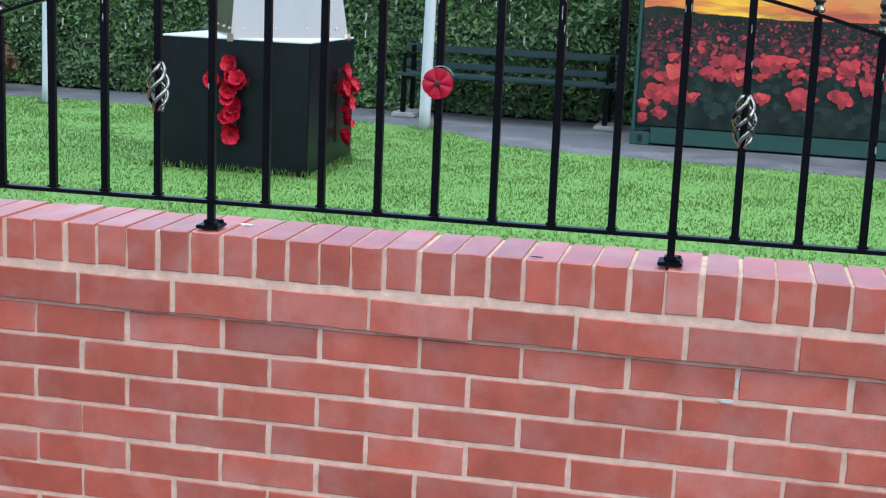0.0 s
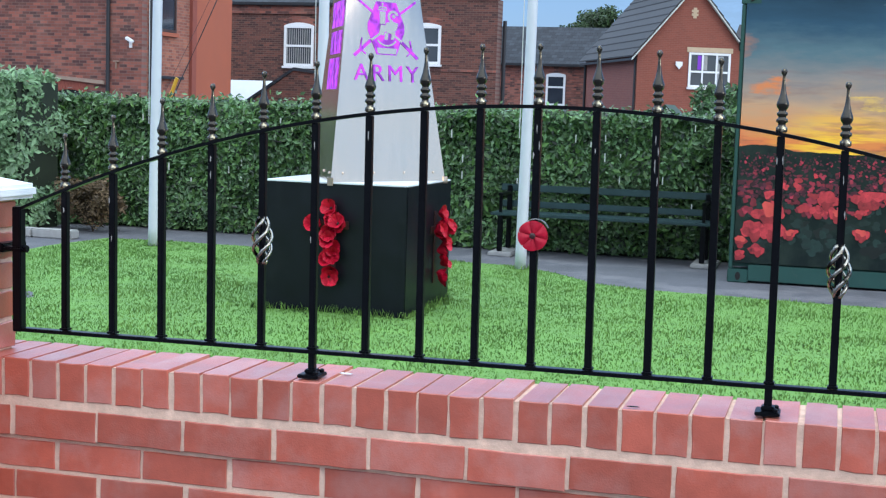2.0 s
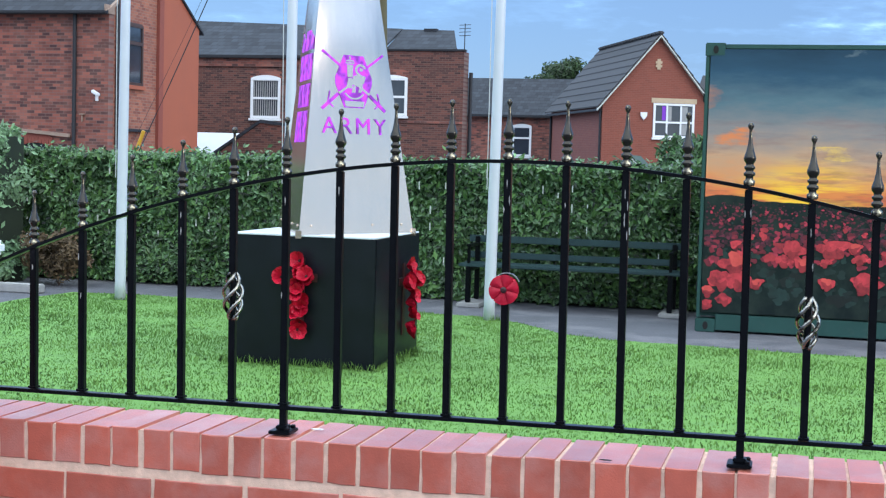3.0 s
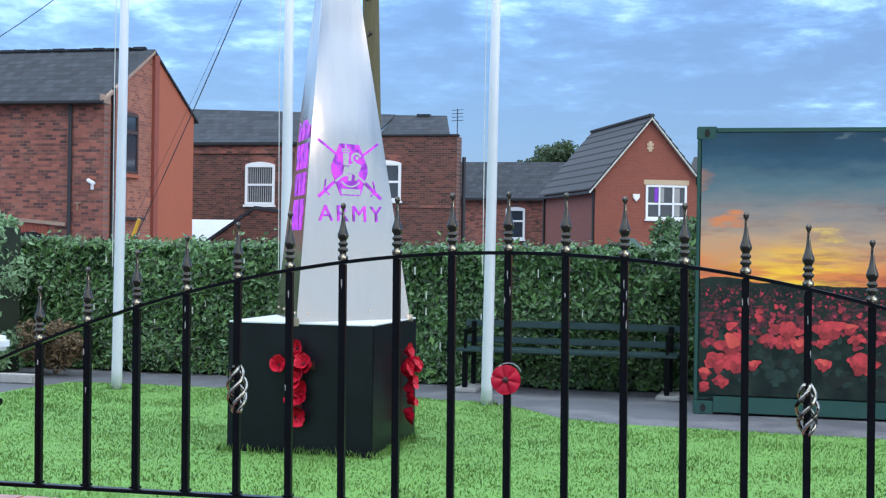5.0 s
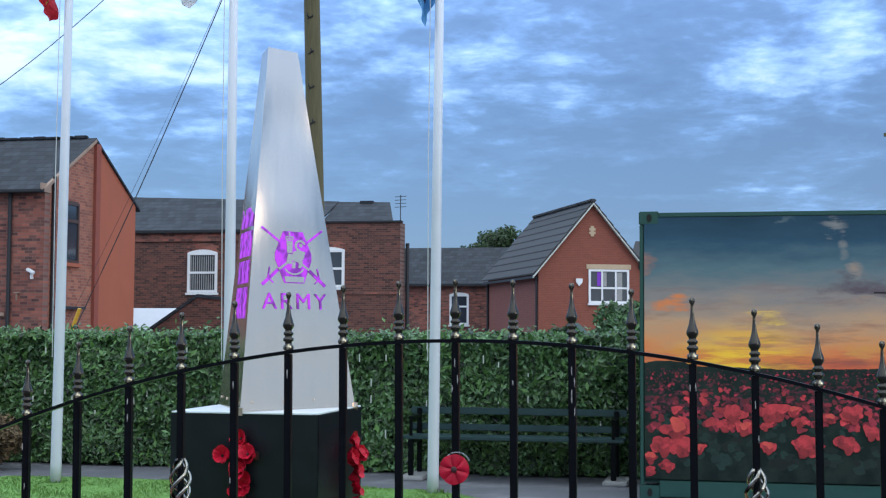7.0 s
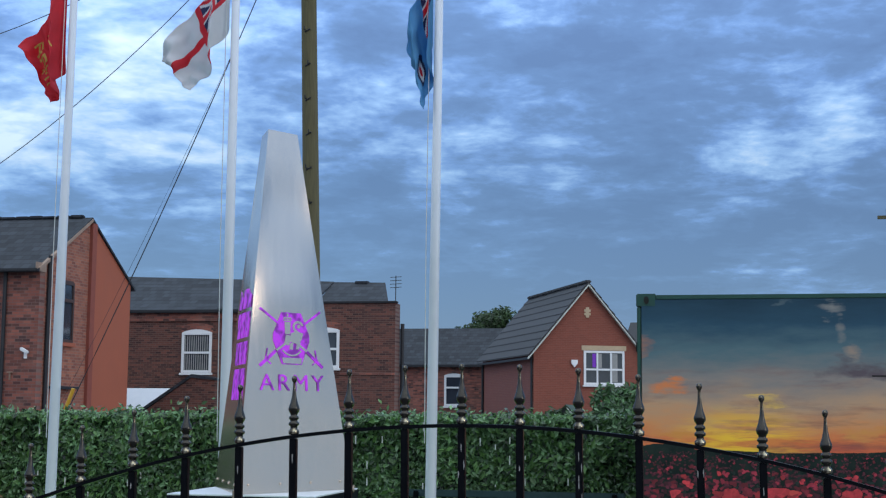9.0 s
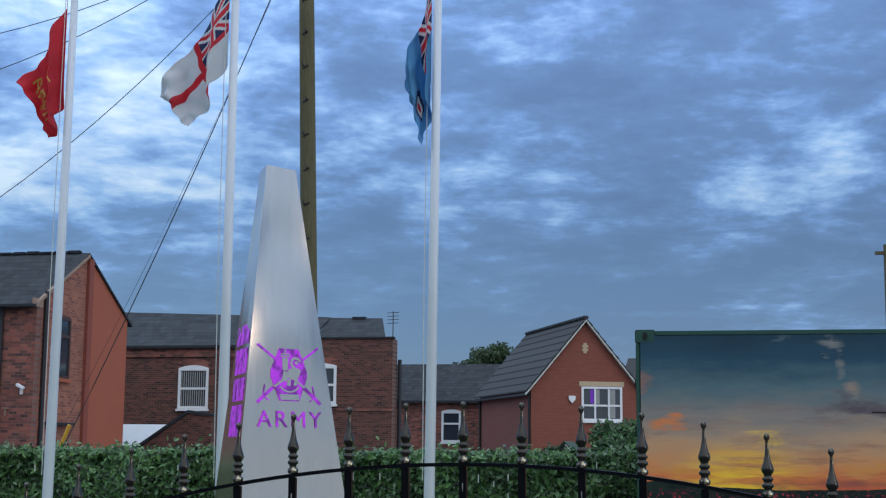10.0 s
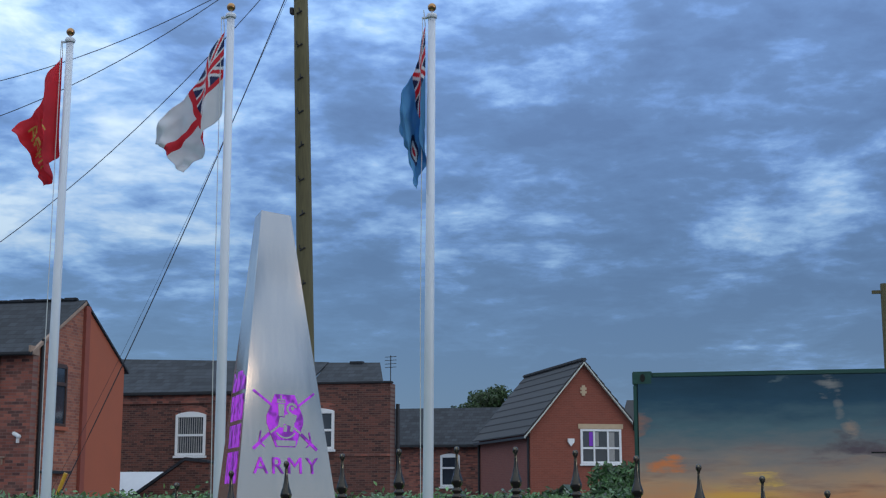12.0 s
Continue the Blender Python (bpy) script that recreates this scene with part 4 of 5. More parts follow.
for hi_, (hx_, hz_, hr_) in enumerate(HEADS):
    base_y = -0.0113 - 0.0006 * hi_
    turn_ = rng_h.uniform(-0.5, 0.5)
    bm = bmesh.new()
    for q, (px_, pz_, pr_) in enumerate(((-0.45, 0.05, 0.62), (0.48, 0.0, 0.60), (0.0, -0.30, 0.66))):
        petal_patch(bm, hx_ + hr_ * (px_ + 0.2 * turn_), hz_ + hr_ * (pz_ + turn_ * px_), hr_ * pr_, rng_h, base_y - 0.00012 * q, 0.85)
    flower = part("printed_poppy", bm, M_print2, mural)
    bm = bmesh.new()
    petal_patch(bm, hx_ + hr_ * 0.05, hz_ + hr_ * 0.28, hr_ * 0.60, rng_h, base_y - 0.00045, 0.7)
    part("printed_petal", bm, M_print3 if hi_ % 3 == 0 else M_print2, flower)
ob = part("printed_aircraft", B(-1.02, -0.80, -0.0055, -0.0045, 1.815, 1.828), M_dark, mural)

# ---------- bench ----------
bench = thing("park_bench", "dark green slatted park bench in front of the hedge", "bench", (-0.775, 10.75, GROUND))
BW = 1.10
for z0, z1, y in ((0.63, 0.70, 0.16), (0.47, 0.535, 0.13)):
    part("back_slat", B(-BW, BW, y, y + 0.03, z0, z1, 0.006), M_benchgreen, bench)
for k in range(4):
    part("seat_slat", B(-BW, BW, -0.30 + 0.105 * k, -0.21 + 0.105 * k, 0.405, 0.435, 0.006), M_benchgreen, bench)
for sx in (-1, 1):
    x = sx * (BW - 0.10)
    part("leg", B(x - 0.025, x + 0.025, -0.29, -0.24, 0.045, 0.404, 0.006), M_iron, bench)
    part("leg", B(x - 0.025, x + 0.025, 0.10, 0.129, 0.045, 0.69, 0.006), M_iron, bench)
    part("seat_bearer", B(x - 0.02, x + 0.02, -0.239, 0.099, 0.36, 0.404, 0.004), M_iron, bench)
    part("arm_rest", B(x - 0.022, x + 0.022, -0.30, 0.099, 0.60, 0.63, 0.006), M_iron, bench)
    part("arm_post", B(x - 0.015, x + 0.015, -0.28, -0.25, 0.436, 0.599, 0.004), M_iron, bench)
    part("concrete_pad", B(x - 0.10, x + 0.14, -0.36, 0.20, 0.0, 0.044, 0.01), M_pad, bench, "grey concrete pad")


# ---------- hedges and shrubs ----------
def slab(parent, name, a, b, c, d, thick, material, label=""):
    """A roof slope over four corners, thick downwards."""
    bm = bmesh.new()
    top = [bm.verts.new(p) for p in (a, b, c, d)]
    low = [bm.verts.new(Vector(p) - Vector((0, 0, thick))) for p in (a, b, c, d)]
    bm.faces.new(top)
    bm.faces.new(low[::-1])
    for k in range(4):
        bm.faces.new((top[k], low[k], low[(k + 1) % 4], top[(k + 1) % 4]))
    bmesh.ops.recalc_face_normals(bm, faces=bm.faces[:])
    return part(name, bm, material, parent, label)


def leaf_cloud(n, point, size, seed):
    rng = np.random.default_rng(seed)
    vs, fs = [], []
    for i in range(n):
        p, nm = point(rng)
        s = size * rng.uniform(0.55, 1.25)
        d = Vector((rng.normal(), rng.normal() - 0.8, rng.normal())) * 0.75 + Vector(nm)
        d.normalize()
        u = d.cross(Vector((rng.normal(), rng.normal(), rng.normal()))).normalized()
        w = d.cross(u)
        p = Vector(p)
        k = len(vs)
        vs += [tuple(p - u * s), tuple(p + w * s * 0.45 + d * s * 0.12), tuple(p + u * s), tuple(p - w * s * 0.45 + d * s * 0.12)]
        fs.append((k, k + 1, k + 2, k + 3))
    return vs, [], fs


def hedge(name, x0, x1, y0, y1, z1, n, material, label, size=0.032, bulge=0.13, seed=1):
    th = thing(name, label, "hedge", ((x0 + x1) / 2, (y0 + y1) / 2, GROUND))
    hx, hy, h = (x1 - x0) / 2, (y1 - y0) / 2, z1 - GROUND

    def point(rng):
        pick = rng.uniform()
        if pick > 0.88 and hx < 2:
            y, z = rng.uniform(-hy, hy), rng.uniform(0.03, h)
            b = noise.noise(Vector((y * 2.3, z * 2.3, seed + 9)))
            return (hx + bulge * b + rng.exponential(0.025) - 0.05, y, z), (1, -0.2, 0.35)
        if pick < 0.78:
            x, z = rng.uniform(-hx, hx), rng.uniform(0.03, h)
            b = noise.noise(Vector((x * 2.3, z * 2.3, seed)))
            return (x, -hy - bulge * b - rng.exponential(0.025) + 0.05, z), (0, -1, 0.35)
        x, y = rng.uniform(-hx, hx), rng.uniform(-hy, hy)
        b = noise.noise(Vector((x * 3.0, y * 3.0, seed + 4)))
        return (x, y, h + 0.06 * b + rng.exponential(0.022) - 0.02), (0, -0.2, 1)
    part("leaves", leaf_cloud(n, point, size, seed), material, th)
    # larger leaves in front; on the ivy their paler green paints the highlights
    part("young_leaves", leaf_cloud(n // 7, lambda r_: (lambda q: ((q[0][0], q[0][1] - 0.02, q[0][2]), q[1]))(point(r_)), size * 1.35, seed + 50), M_leaf_bush if material is M_leaf else material, th, "larger outer leaves, paler on the ivy for its highlights")
    # near-black box whose colour stands for the shade between the leaves
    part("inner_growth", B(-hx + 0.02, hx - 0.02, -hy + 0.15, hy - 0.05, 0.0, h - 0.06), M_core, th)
    return th


long_hedge = hedge("ivy_hedge", -9.0, 0.50, 11.05, 11.5, 0.585, 62000, M_leaf, "clipped dark green ivy hedge grown through a wire fence", 0.036, 0.16)
rs_slat = np.random.default_rng(31)
for k in range(60):
    xs_ = -4.4 + 0.1475 * k + rs_slat.normal(0, 0.012)
    for j in range(rs_slat.integers(0, 4)):
        zs_, hs_ = rs_slat.uniform(0.2, 1.32), rs_slat.uniform(0.02, 0.09)
        part("fence_slat", B(xs_ - 0.005, xs_ + 0.005, -0.305, -0.290, zs_, zs_ + hs_), M_slat, long_hedge, "pale fence slat showing through")
hedge("pale_bush", -8.5, -6.85, 9.7, 10.7, 0.82, 16000, M_leaf_pale, "pale variegated bush at the end of the hedge", 0.04, 0.2, 7)


def shrub(name, at, r, h, n, material, label, size, seed, category="shrub"):
    th = thing(name, label, category, at)
    rs = np.random.default_rng(seed)
    for k in range(5):
        a = k * math.tau / 5
        part("stem", tube(bmesh.new(), [(0, 0, 0), (0.3 * r * math.cos(a), 0.3 * r * math.sin(a), h * 0.4), (0.55 * r * math.cos(a), 0.55 * r * math.sin(a), h * 0.75)], 0.012 * max(r, 0.3), 5, 0.004), M_bark, th)
    blobs = [(rs.uniform(-0.6, 0.6) * r, rs.uniform(-0.5, 0.5) * r, h * rs.uniform(0.25, 0.85), r * rs.uniform(0.3, 0.5)) for _ in range(14)]

    def point(rng):
        bx, by, bz, br = blobs[rng.integers(0, len(blobs))]
        d = Vector((rng.normal(), rng.normal(), rng.normal())).normalized()
        q = br * rng.uniform(0.5, 1.05)
        return (bx + d.x * q, by + d.y * q, max(bz + d.z * q * 0.9, 0.02)), d
    part("leaves", leaf_cloud(n, point, size, seed), material, th)
    return th


shrub("dry_shrub", (-6.25, 10.35, GROUND), 0.38, 0.62, 2600, M_leaf_brown, "brown dried-out shrub before the hedge", 0.035, 11)
shrub("garden_bush", (0.05, 14.0, GROUND), 0.55, 2.02, 8000, M_leaf_dark2, "leafy green bush behind the hedge", 0.042, 12)
shrub("small_bush", (-0.72, 14.3, GROUND), 0.36, 1.68, 2500, M_leaf_dark, "small dark green bush behind the hedge", 0.04, 13)


shed = thing("garden_shed", "small garden shed with dark green roof behind the hedge", "shed", (-0.70, 14.7, GROUND - 0.07))
part("wall", B(-0.42, 0.42, 0.0, 0.9, 0.07, 1.22), M_core, shed)
slab(shed, "roof_slope", (-0.50, -0.1, 1.18), (-0.50, 1.0, 1.18), (0.0, 1.0, 1.66), (0.0, -0.1, 1.66), 0.03, M_leaf_dark, "dark green felt")
slab(shed, "roof_slope", (0.0, -0.1, 1.66), (0.0, 1.0, 1.66), (0.50, 1.0, 1.18), (0.50, -0.1, 1.18), 0.03, M_leaf_dark, "dark green felt")
bm = bmesh.new()
prism(bm, [(0.02, 1.56), (0.48, 1.11), (0.48, 1.165), (0.02, 1.62)], -0.125, -0.102)
part("bargeboard", bm, M_slat, shed, "white painted board")


def tree(at, trunk_h, crown, n, label, seed, leaf):
    th = thing("tree", label, "tree", at)
    rs = np.random.default_rng(seed)
    bm = tube(bmesh.new(), [(0, 0, 0), (0.05, 0, trunk_h * 0.5), (0, 0.1, trunk_h)], 0.22, 9, 0.12)
    part("trunk", bm, M_bark, th)
    rx, rz = crown
    blobs = []
    for k in range(22):
        a, q = rs.uniform(0, math.tau), rs.uniform(0.1, 0.8)
        c = (rx * q * math.cos(a), rx * q * math.sin(a), trunk_h + rz * rs.uniform(-0.35, 0.85))
        blobs.append((*c, rx * rs.uniform(0.2, 0.33)))
        if k < 9:
            part("limb", tube(bmesh.new(), [(0, 0.05, trunk_h * 0.8), (c[0] * 0.5, c[1] * 0.5, (trunk_h + c[2]) / 2), c], 0.07, 6, 0.02), M_bark, th)

    def point(rng):
        bx, by, bz, br = blobs[rng.integers(0, len(blobs))]
        d = Vector((rng.normal(), rng.normal(), rng.normal())).normalized()
        q = br * rng.uniform(0.3, 1.1)
        return (bx + d.x * q, by + d.y * q, bz + d.z * q * 0.85), d
    part("crown", leaf_cloud(n, point, leaf, seed), M_leaf_dark, th)
    return th


tree((-12.4, 78, GROUND), 5.9, (2.3, 1.7), 6500, "distant broad-leaved tree behind the roofs", 21, 0.13)
tree((-14.9, 80, GROUND), 5.2, (1.6, 1.3), 3500, "distant low tree behind the roofs", 22, 0.13)


for kx in range(3):
    kb = part("kerb_stone", B(-7.35 + 0.46 * kx, -6.90 + 0.46 * kx, 9.45, 9.62, GROUND, GROUND + 0.09, 0.012), M_pad)
    tagged(kb, "pale grey concrete kerb stone by the bush", "kerb", "kerb stones")


# ---------- houses ----------
def window(parent, x0, x1, y, z0, z1, bars, frame_mat=None, sill=True, arch=0.0, fw=0.06, blind=False):
    """A window set in the wall plane y, facing -y. bars: splits as ('h', share) or ('v', share)."""
    fm = frame_mat or M_upvc
    w = part("window", B(x0, x1, y - 0.012, y + 0.05, z0, z1), M_glass, parent, "dark glass window")
    for a, b, c, d in ((x0 - 0.01, x0 + fw, z0, z1), (x1 - fw, x1 + 0.01, z0, z1), (x0 + fw + 0.001, x1 - fw - 0.001, z0, z0 + fw), (x0 + fw + 0.001, x1 - fw - 0.001, z1 - fw, z1)):
        part("frame", B(a, b, y - 0.05, y + 0.02, c, d, 0.008), fm, w)
    for ax, s in bars:
        if ax == "h":
            zc = z0 + (z1 - z0) * s
            part("bar", B(x0 + fw + 0.002, x1 - fw - 0.002, y - 0.045, y - 0.013, zc - fw * 0.45, zc + fw * 0.45), fm, w)
        else:
            xc = x0 + (x1 - x0) * s
            part("bar", B(xc - fw * 0.4, xc + fw * 0.4, y - 0.046, y - 0.013, z0 + fw + 0.002, z1 - fw - 0.002), fm, w)
    if blind:
        k = 0
        x = x0 + fw + 0.02
        while x < x1 - fw - 0.03:
            part("blind_strip", B(x, x + 0.035, y - 0.016, y - 0.0125, z0 + fw, z1 - fw), M_curtain, w)
            x += 0.085
    if sill:
        part("sill", B(x0 - 0.06, x1 + 0.06, y - 0.10, y + 0.0, z0 - 0.09, z0 - 0.005, 0.01), fm if frame_mat is None else M_oldbrick, w)
    if arch:
        bm = bmesh.new()
        n = 10
        lo = [(x0 - 0.04 + (x1 - x0 + 0.08) * k / n, z1 + arch * (1 - (2 * k / n - 1) ** 2)) for k in range(n + 1)]
        prism(bm, lo + [(x, z + 0.23) for x, z in lo[::-1]], y - 0.015, y + 0.02)
        part("brick_arch", bm, M_oldbrick, w, "brick arch")
        bm = bmesh.new()
        prism(bm, [(x0 - 0.01, z1 - 0.01)] + [(min(max(x, x0 - 0.01), x1 + 0.01), z) for x, z in lo] + [(x1 + 0.01, z1 - 0.01)], y - 0.03, y + 0.02)
        part("arch_panel", bm, fm, w)
    return w


# old house with the rendered gable
HX, HY, HD = -17.86, 33.0, 6.0
EZ, RZ = 4.68, 6.42
old = thing("brick_house", "old red brick house with slate roof and orange rendered gable", "house", (HX, HY, GROUND))
ez, rz = EZ - GROUND, RZ - GROUND
part("front_wall", B(-14, 0, 0, 0.3, 0, ez), M_oldbrick, old)
bm = bmesh.new()
prism(bm, [(0.301, 0), (HD / 2, 0), (HD / 2, rz), (0.301, ez + 0.19)], -0.3, 0.0)
part("gable_wall", moved(bm, Matrix(((0, 1, 0, 0), (1, 0, 0, 0), (0, 0, 1, 0), (0, 0, 0, 1)))), M_oldbrick_y, old, "older brick half of the gable")
bm = bmesh.new()
prism(bm, [(HD / 2 + 0.3, 0), (HD, 0), (HD, ez), (HD / 2 + 0.3, rz - 0.19)], -0.3, 0.02)
part("rendered_gable", moved(bm, Matrix(((0, 1, 0, 0), (1, 0, 0, 0), (0, 0, 1, 0), (0, 0, 0, 1)))), M_render, old, "smooth orange rendered wall")
part("pilaster", B(-0.2, 0.10, HD / 2 - 0.0, HD / 2 + 0.299, 0, rz - 0.1), M_pier, old, "reddish brick pier")
part("back_wall", B(-14, -0.301, HD - 0.3, HD, 0, ez), M_oldbrick, old)
slab(old, "roof_slope", (-14, -0.25, ez - 0.1), (0.08, -0.25, ez - 0.1), (0.08, HD / 2, rz + 0.08), (-14, HD / 2, rz + 0.08), 0.08, M_slate, "worn grey slates")
slab(old, "roof_slope", (-14, HD / 2, rz + 0.08), (0.08, HD / 2, rz + 0.08), (0.08, HD + 0.25, ez - 0.1), (-14, HD + 0.25, ez - 0.1), 0.08, M_slate)
for k in range(30):
    part("ridge_tile", B(-14 + 0.46 * k, -14 + 0.46 * k + 0.44, HD / 2 - 0.1, HD / 2 + 0.1, rz + 0.05, rz + 0.14 + 0.01 * (k % 3), 0.03), M_slate, old)
part("gutter", B(-14, 0.05, -0.33, -0.22, ez - 0.17, ez - 0.08, 0.02), M_cable, old)
part("downpipe", tube(bmesh.new(), [(-1.05, -0.05, ez - 0.1), (-1.05, -0.05, 1.5), (-1.05, -0.05, 0)], 0.06, 8), M_cable, old)
part("downpipe", tube(bmesh.new(), [(0.07, 0.42, ez + 0.35), (0.07, 0.42, 2), (0.07, 0.42, 0)], 0.06, 8), M_cable, old)
part("verge_board", B(-0.02, 0.04, -0.25, 0.28, ez - 0.15, ez + 0.1), M_verge, old)
bm = bmesh.new()
arch = [(-2.85 + 1.1 * k / 10, 1.50 + 0.14 * (1 - (k / 5 - 1) ** 2)) for k in range(11)]
prism(bm, [(-2.85, 0.0)] + arch + [(-1.75, 0.0)], -0.03, -0.002)
part("doorway", bm, M_dark, old, "dark arched doorway")
for k in range(10):
    (xa, za), (xb, zb) = arch[k], arch[k + 1]
    bm = bmesh.new()
    prism(bm, [(xa + 0.008, za + 0.01), (xb - 0.008, zb + 0.01), (xb + 0.02 * (k - 4.5) / 4.5, zb + 0.30), (xa + 0.02 * (k - 5.5) / 4.5, za + 0.30)], -0.05, -0.001)
    part("arch_brick", bm, M_pier, old)
bm = bmesh.new()
prism(bm, [(-6.0, 2.20), (-1.15, 1.82), (-1.15, 1.92), (-6.0, 2.30)], -0.12, -0.055)
part("flashing", bm, M_verge, old, "pale sloping flashing")
slab(old, "verge_mortar", (0.0, -0.2, ez - 0.05), (0.10, -0.2, ez - 0.05), (0.10, HD / 2, rz + 0.04), (0.0, HD / 2, rz + 0.04), 0.10, M_verge, "pale mortar verge")
part("security_light", box(moved(B(-0.13, 0.13, -0.20, -0.08, -0.045, 0.045, 0.02), pose(-0.32, 0, 3.10, 0, 28)), -0.35, -0.30, -0.10, -0.002, 2.88, 3.06), M_upvc, old, "small white security camera")
part("bulkhead_light", box(B(-0.87, -0.71, -0.10, -0.001, 2.47, 2.51, 0.01), -0.80, -0.78, -0.08, -0.002, 2.28, 2.465), M_verge, old, "small pale wall light")
# gable window with dark frame, on the side wall
wy0, wy1, wz0, wz1 = 1.10, 1.97, 3.50, 5.12
wv = part("window", B(-0.05, 0.012, wy0, wy1, wz0, wz1), M_glass, old, "dark window in the gable")
for a, b, c, d in ((wy0 - 0.08, wy0, wz0 - 0.08, wz1 + 0.08), (wy1, wy1 + 0.08, wz0 - 0.08, wz1 + 0.08), (wy0, wy1, wz0 - 0.08, wz0), (wy0, wy1, wz1, wz1 + 0.12), (wy0, wy1, wz0 + 1.1, wz0 + 1.2)):
    part("frame", B(0.0, 0.05, a, b, c, d), M_brownframe, wv)
part("sill", B(0.0, 0.10, wy0 - 0.15, wy1 + 0.15, wz0 - 0.20, wz0 - 0.09), M_render, wv)
part("ledge", B(0.0, 0.18, 0.7, 2.3, 2.05, 2.13), M_cable, old)

# long brick rear wing
BY = 45.0
wing = thing("brick_terrace_wing", "long dark brick terrace wing with slate roof", "house", (-10.3, BY, GROUND))
part("wall", B(-13.5, -3.7, 0, 0.3, 0, 5.10), M_darkbrick, wing)
part("eave_band", B(-13.5, -3.71, -0.06, -0.001, 4.72, 5.08), M_oldbrick, wing)
part("gutter", B(-13.5, -3.65, -0.18, -0.07, 5.02, 5.14, 0.02), M_cable, wing)
slab(wing, "roof_slope", (-13.5, -0.15, 5.12), (-3.4, -0.15, 5.12), (-3.4, 3.4, 6.46), (-13.5, 3.4, 6.80), 0.08, M_slate)
slab(wing, "roof_slope", (-3.39, 1.2, 5.50), (-0.67, 1.2, 5.50), (-1.35, 3.4, 6.40), (-3.39, 3.4, 6.44), 0.08, M_slate)
part("parapet_block", B(-3.69, 0, -0.4, 0.3, 0, 5.30), M_darkbrick, wing, "taller block of dark brick")
part("parapet_coping", B(-3.75, 0.05, -0.46, -0.15, 5.301, 5.38, 0.02), M_cable, wing)
part("string_course", B(-3.69, 0, -0.43, -0.401, 2.75, 2.85), M_oldbrick, wing)
window(wing, -8.17, -7.02, 0.0, 2.83, 4.30, (("h", 0.5),), arch=0.12, fw=0.09, blind=True)
window(wing, -3.2, -2.05, -0.4, 3.0, 4.35, (("h", 0.5),), fw=0.09, arch=0.10)
part("downpipe", tube(bmesh.new(), [(0.12, 0.2, 4.6), (0.12, 0.2, 2), (0.12, 0.2, 0)], 0.07, 8), M_cable, wing)
part("chimney_cap", B(-2.5, -2.0, 3.2, 3.5, 6.30, 6.45), M_slate, wing)
aer = thing("roof_aerial", "thin television aerial on the roof", "aerial", (-10.89, 47, 4.75))
part("mast", tube(bmesh.new(), [(0, 0, 0), (0, 0, 0.95)], 0.018, 5), M_cable, aer)
for k in range(4):
    part("element", tube(bmesh.new(), [(-0.22, 0, 0.50 + 0.13 * k), (0.22, 0, 0.52 + 0.13 * k)], 0.012, 4), M_cable, aer)

# lean-to and outhouse in the yard
lean = thing("lean_to", "lean-to with a pale sheet roof against the brick wing", "outbuilding", (-18.9, 42, GROUND))
slab(lean, "sheet_roof", (-1.6, -0.6, 0.6), (1.75, -0.6, 0.6), (1.75, 0.9, 2.22), (-1.6, 0.9, 2.22), 0.06, M_white, "pale blue-white sheet")
part("wall", B(-1.5, 1.6, -0.4, 0.8, 0, 0.72), M_darkbrick, lean)
outh = thing("brick_outhouse", "small brick outhouse with sloping coping", "outbuilding", (-17.2, 41.0, GROUND))
bm = bmesh.new()
prism(bm, [(-1.3, 0), (1.6, 0), (1.6, 2.45), (0.75, 2.55), (-1.3, 1.15)], 0, 0.25)
part("gable_wall", bm, M_darkbrick, outh)
bm = bmesh.new()
prism(bm, [(-1.4, 1.13), (0.75, 2.56), (1.65, 2.46), (1.65, 2.55), (0.75, 2.67), (-1.4, 1.24)], -0.05, 0.3)
part("coping", bm, M_slate, outh)

# small house beyond
far = thing("brick_cottage", "small brick house with a plain slate roof beyond the yard", "house", (-12.0, 66, GROUND))
part("wall", B(-4.2, 4.0, 0, 0.3, 0, 3.85), M_oldbrick, far)
slab(far, "roof_slope", (-4.3, -0.2, 3.86), (4.2, -0.2, 3.86), (4.2, 3.2, 5.90), (-4.1, 3.2, 5.90), 0.1, M_slate)
part("gutter", B(-4.2, 4.0, -0.3, -0.2, 3.74, 3.84), M_cable, far)
window(far, -0.95, 0.03, 0.0, 1.78, 3.32, (("h", 0.60),), arch=0.10, fw=0.10)

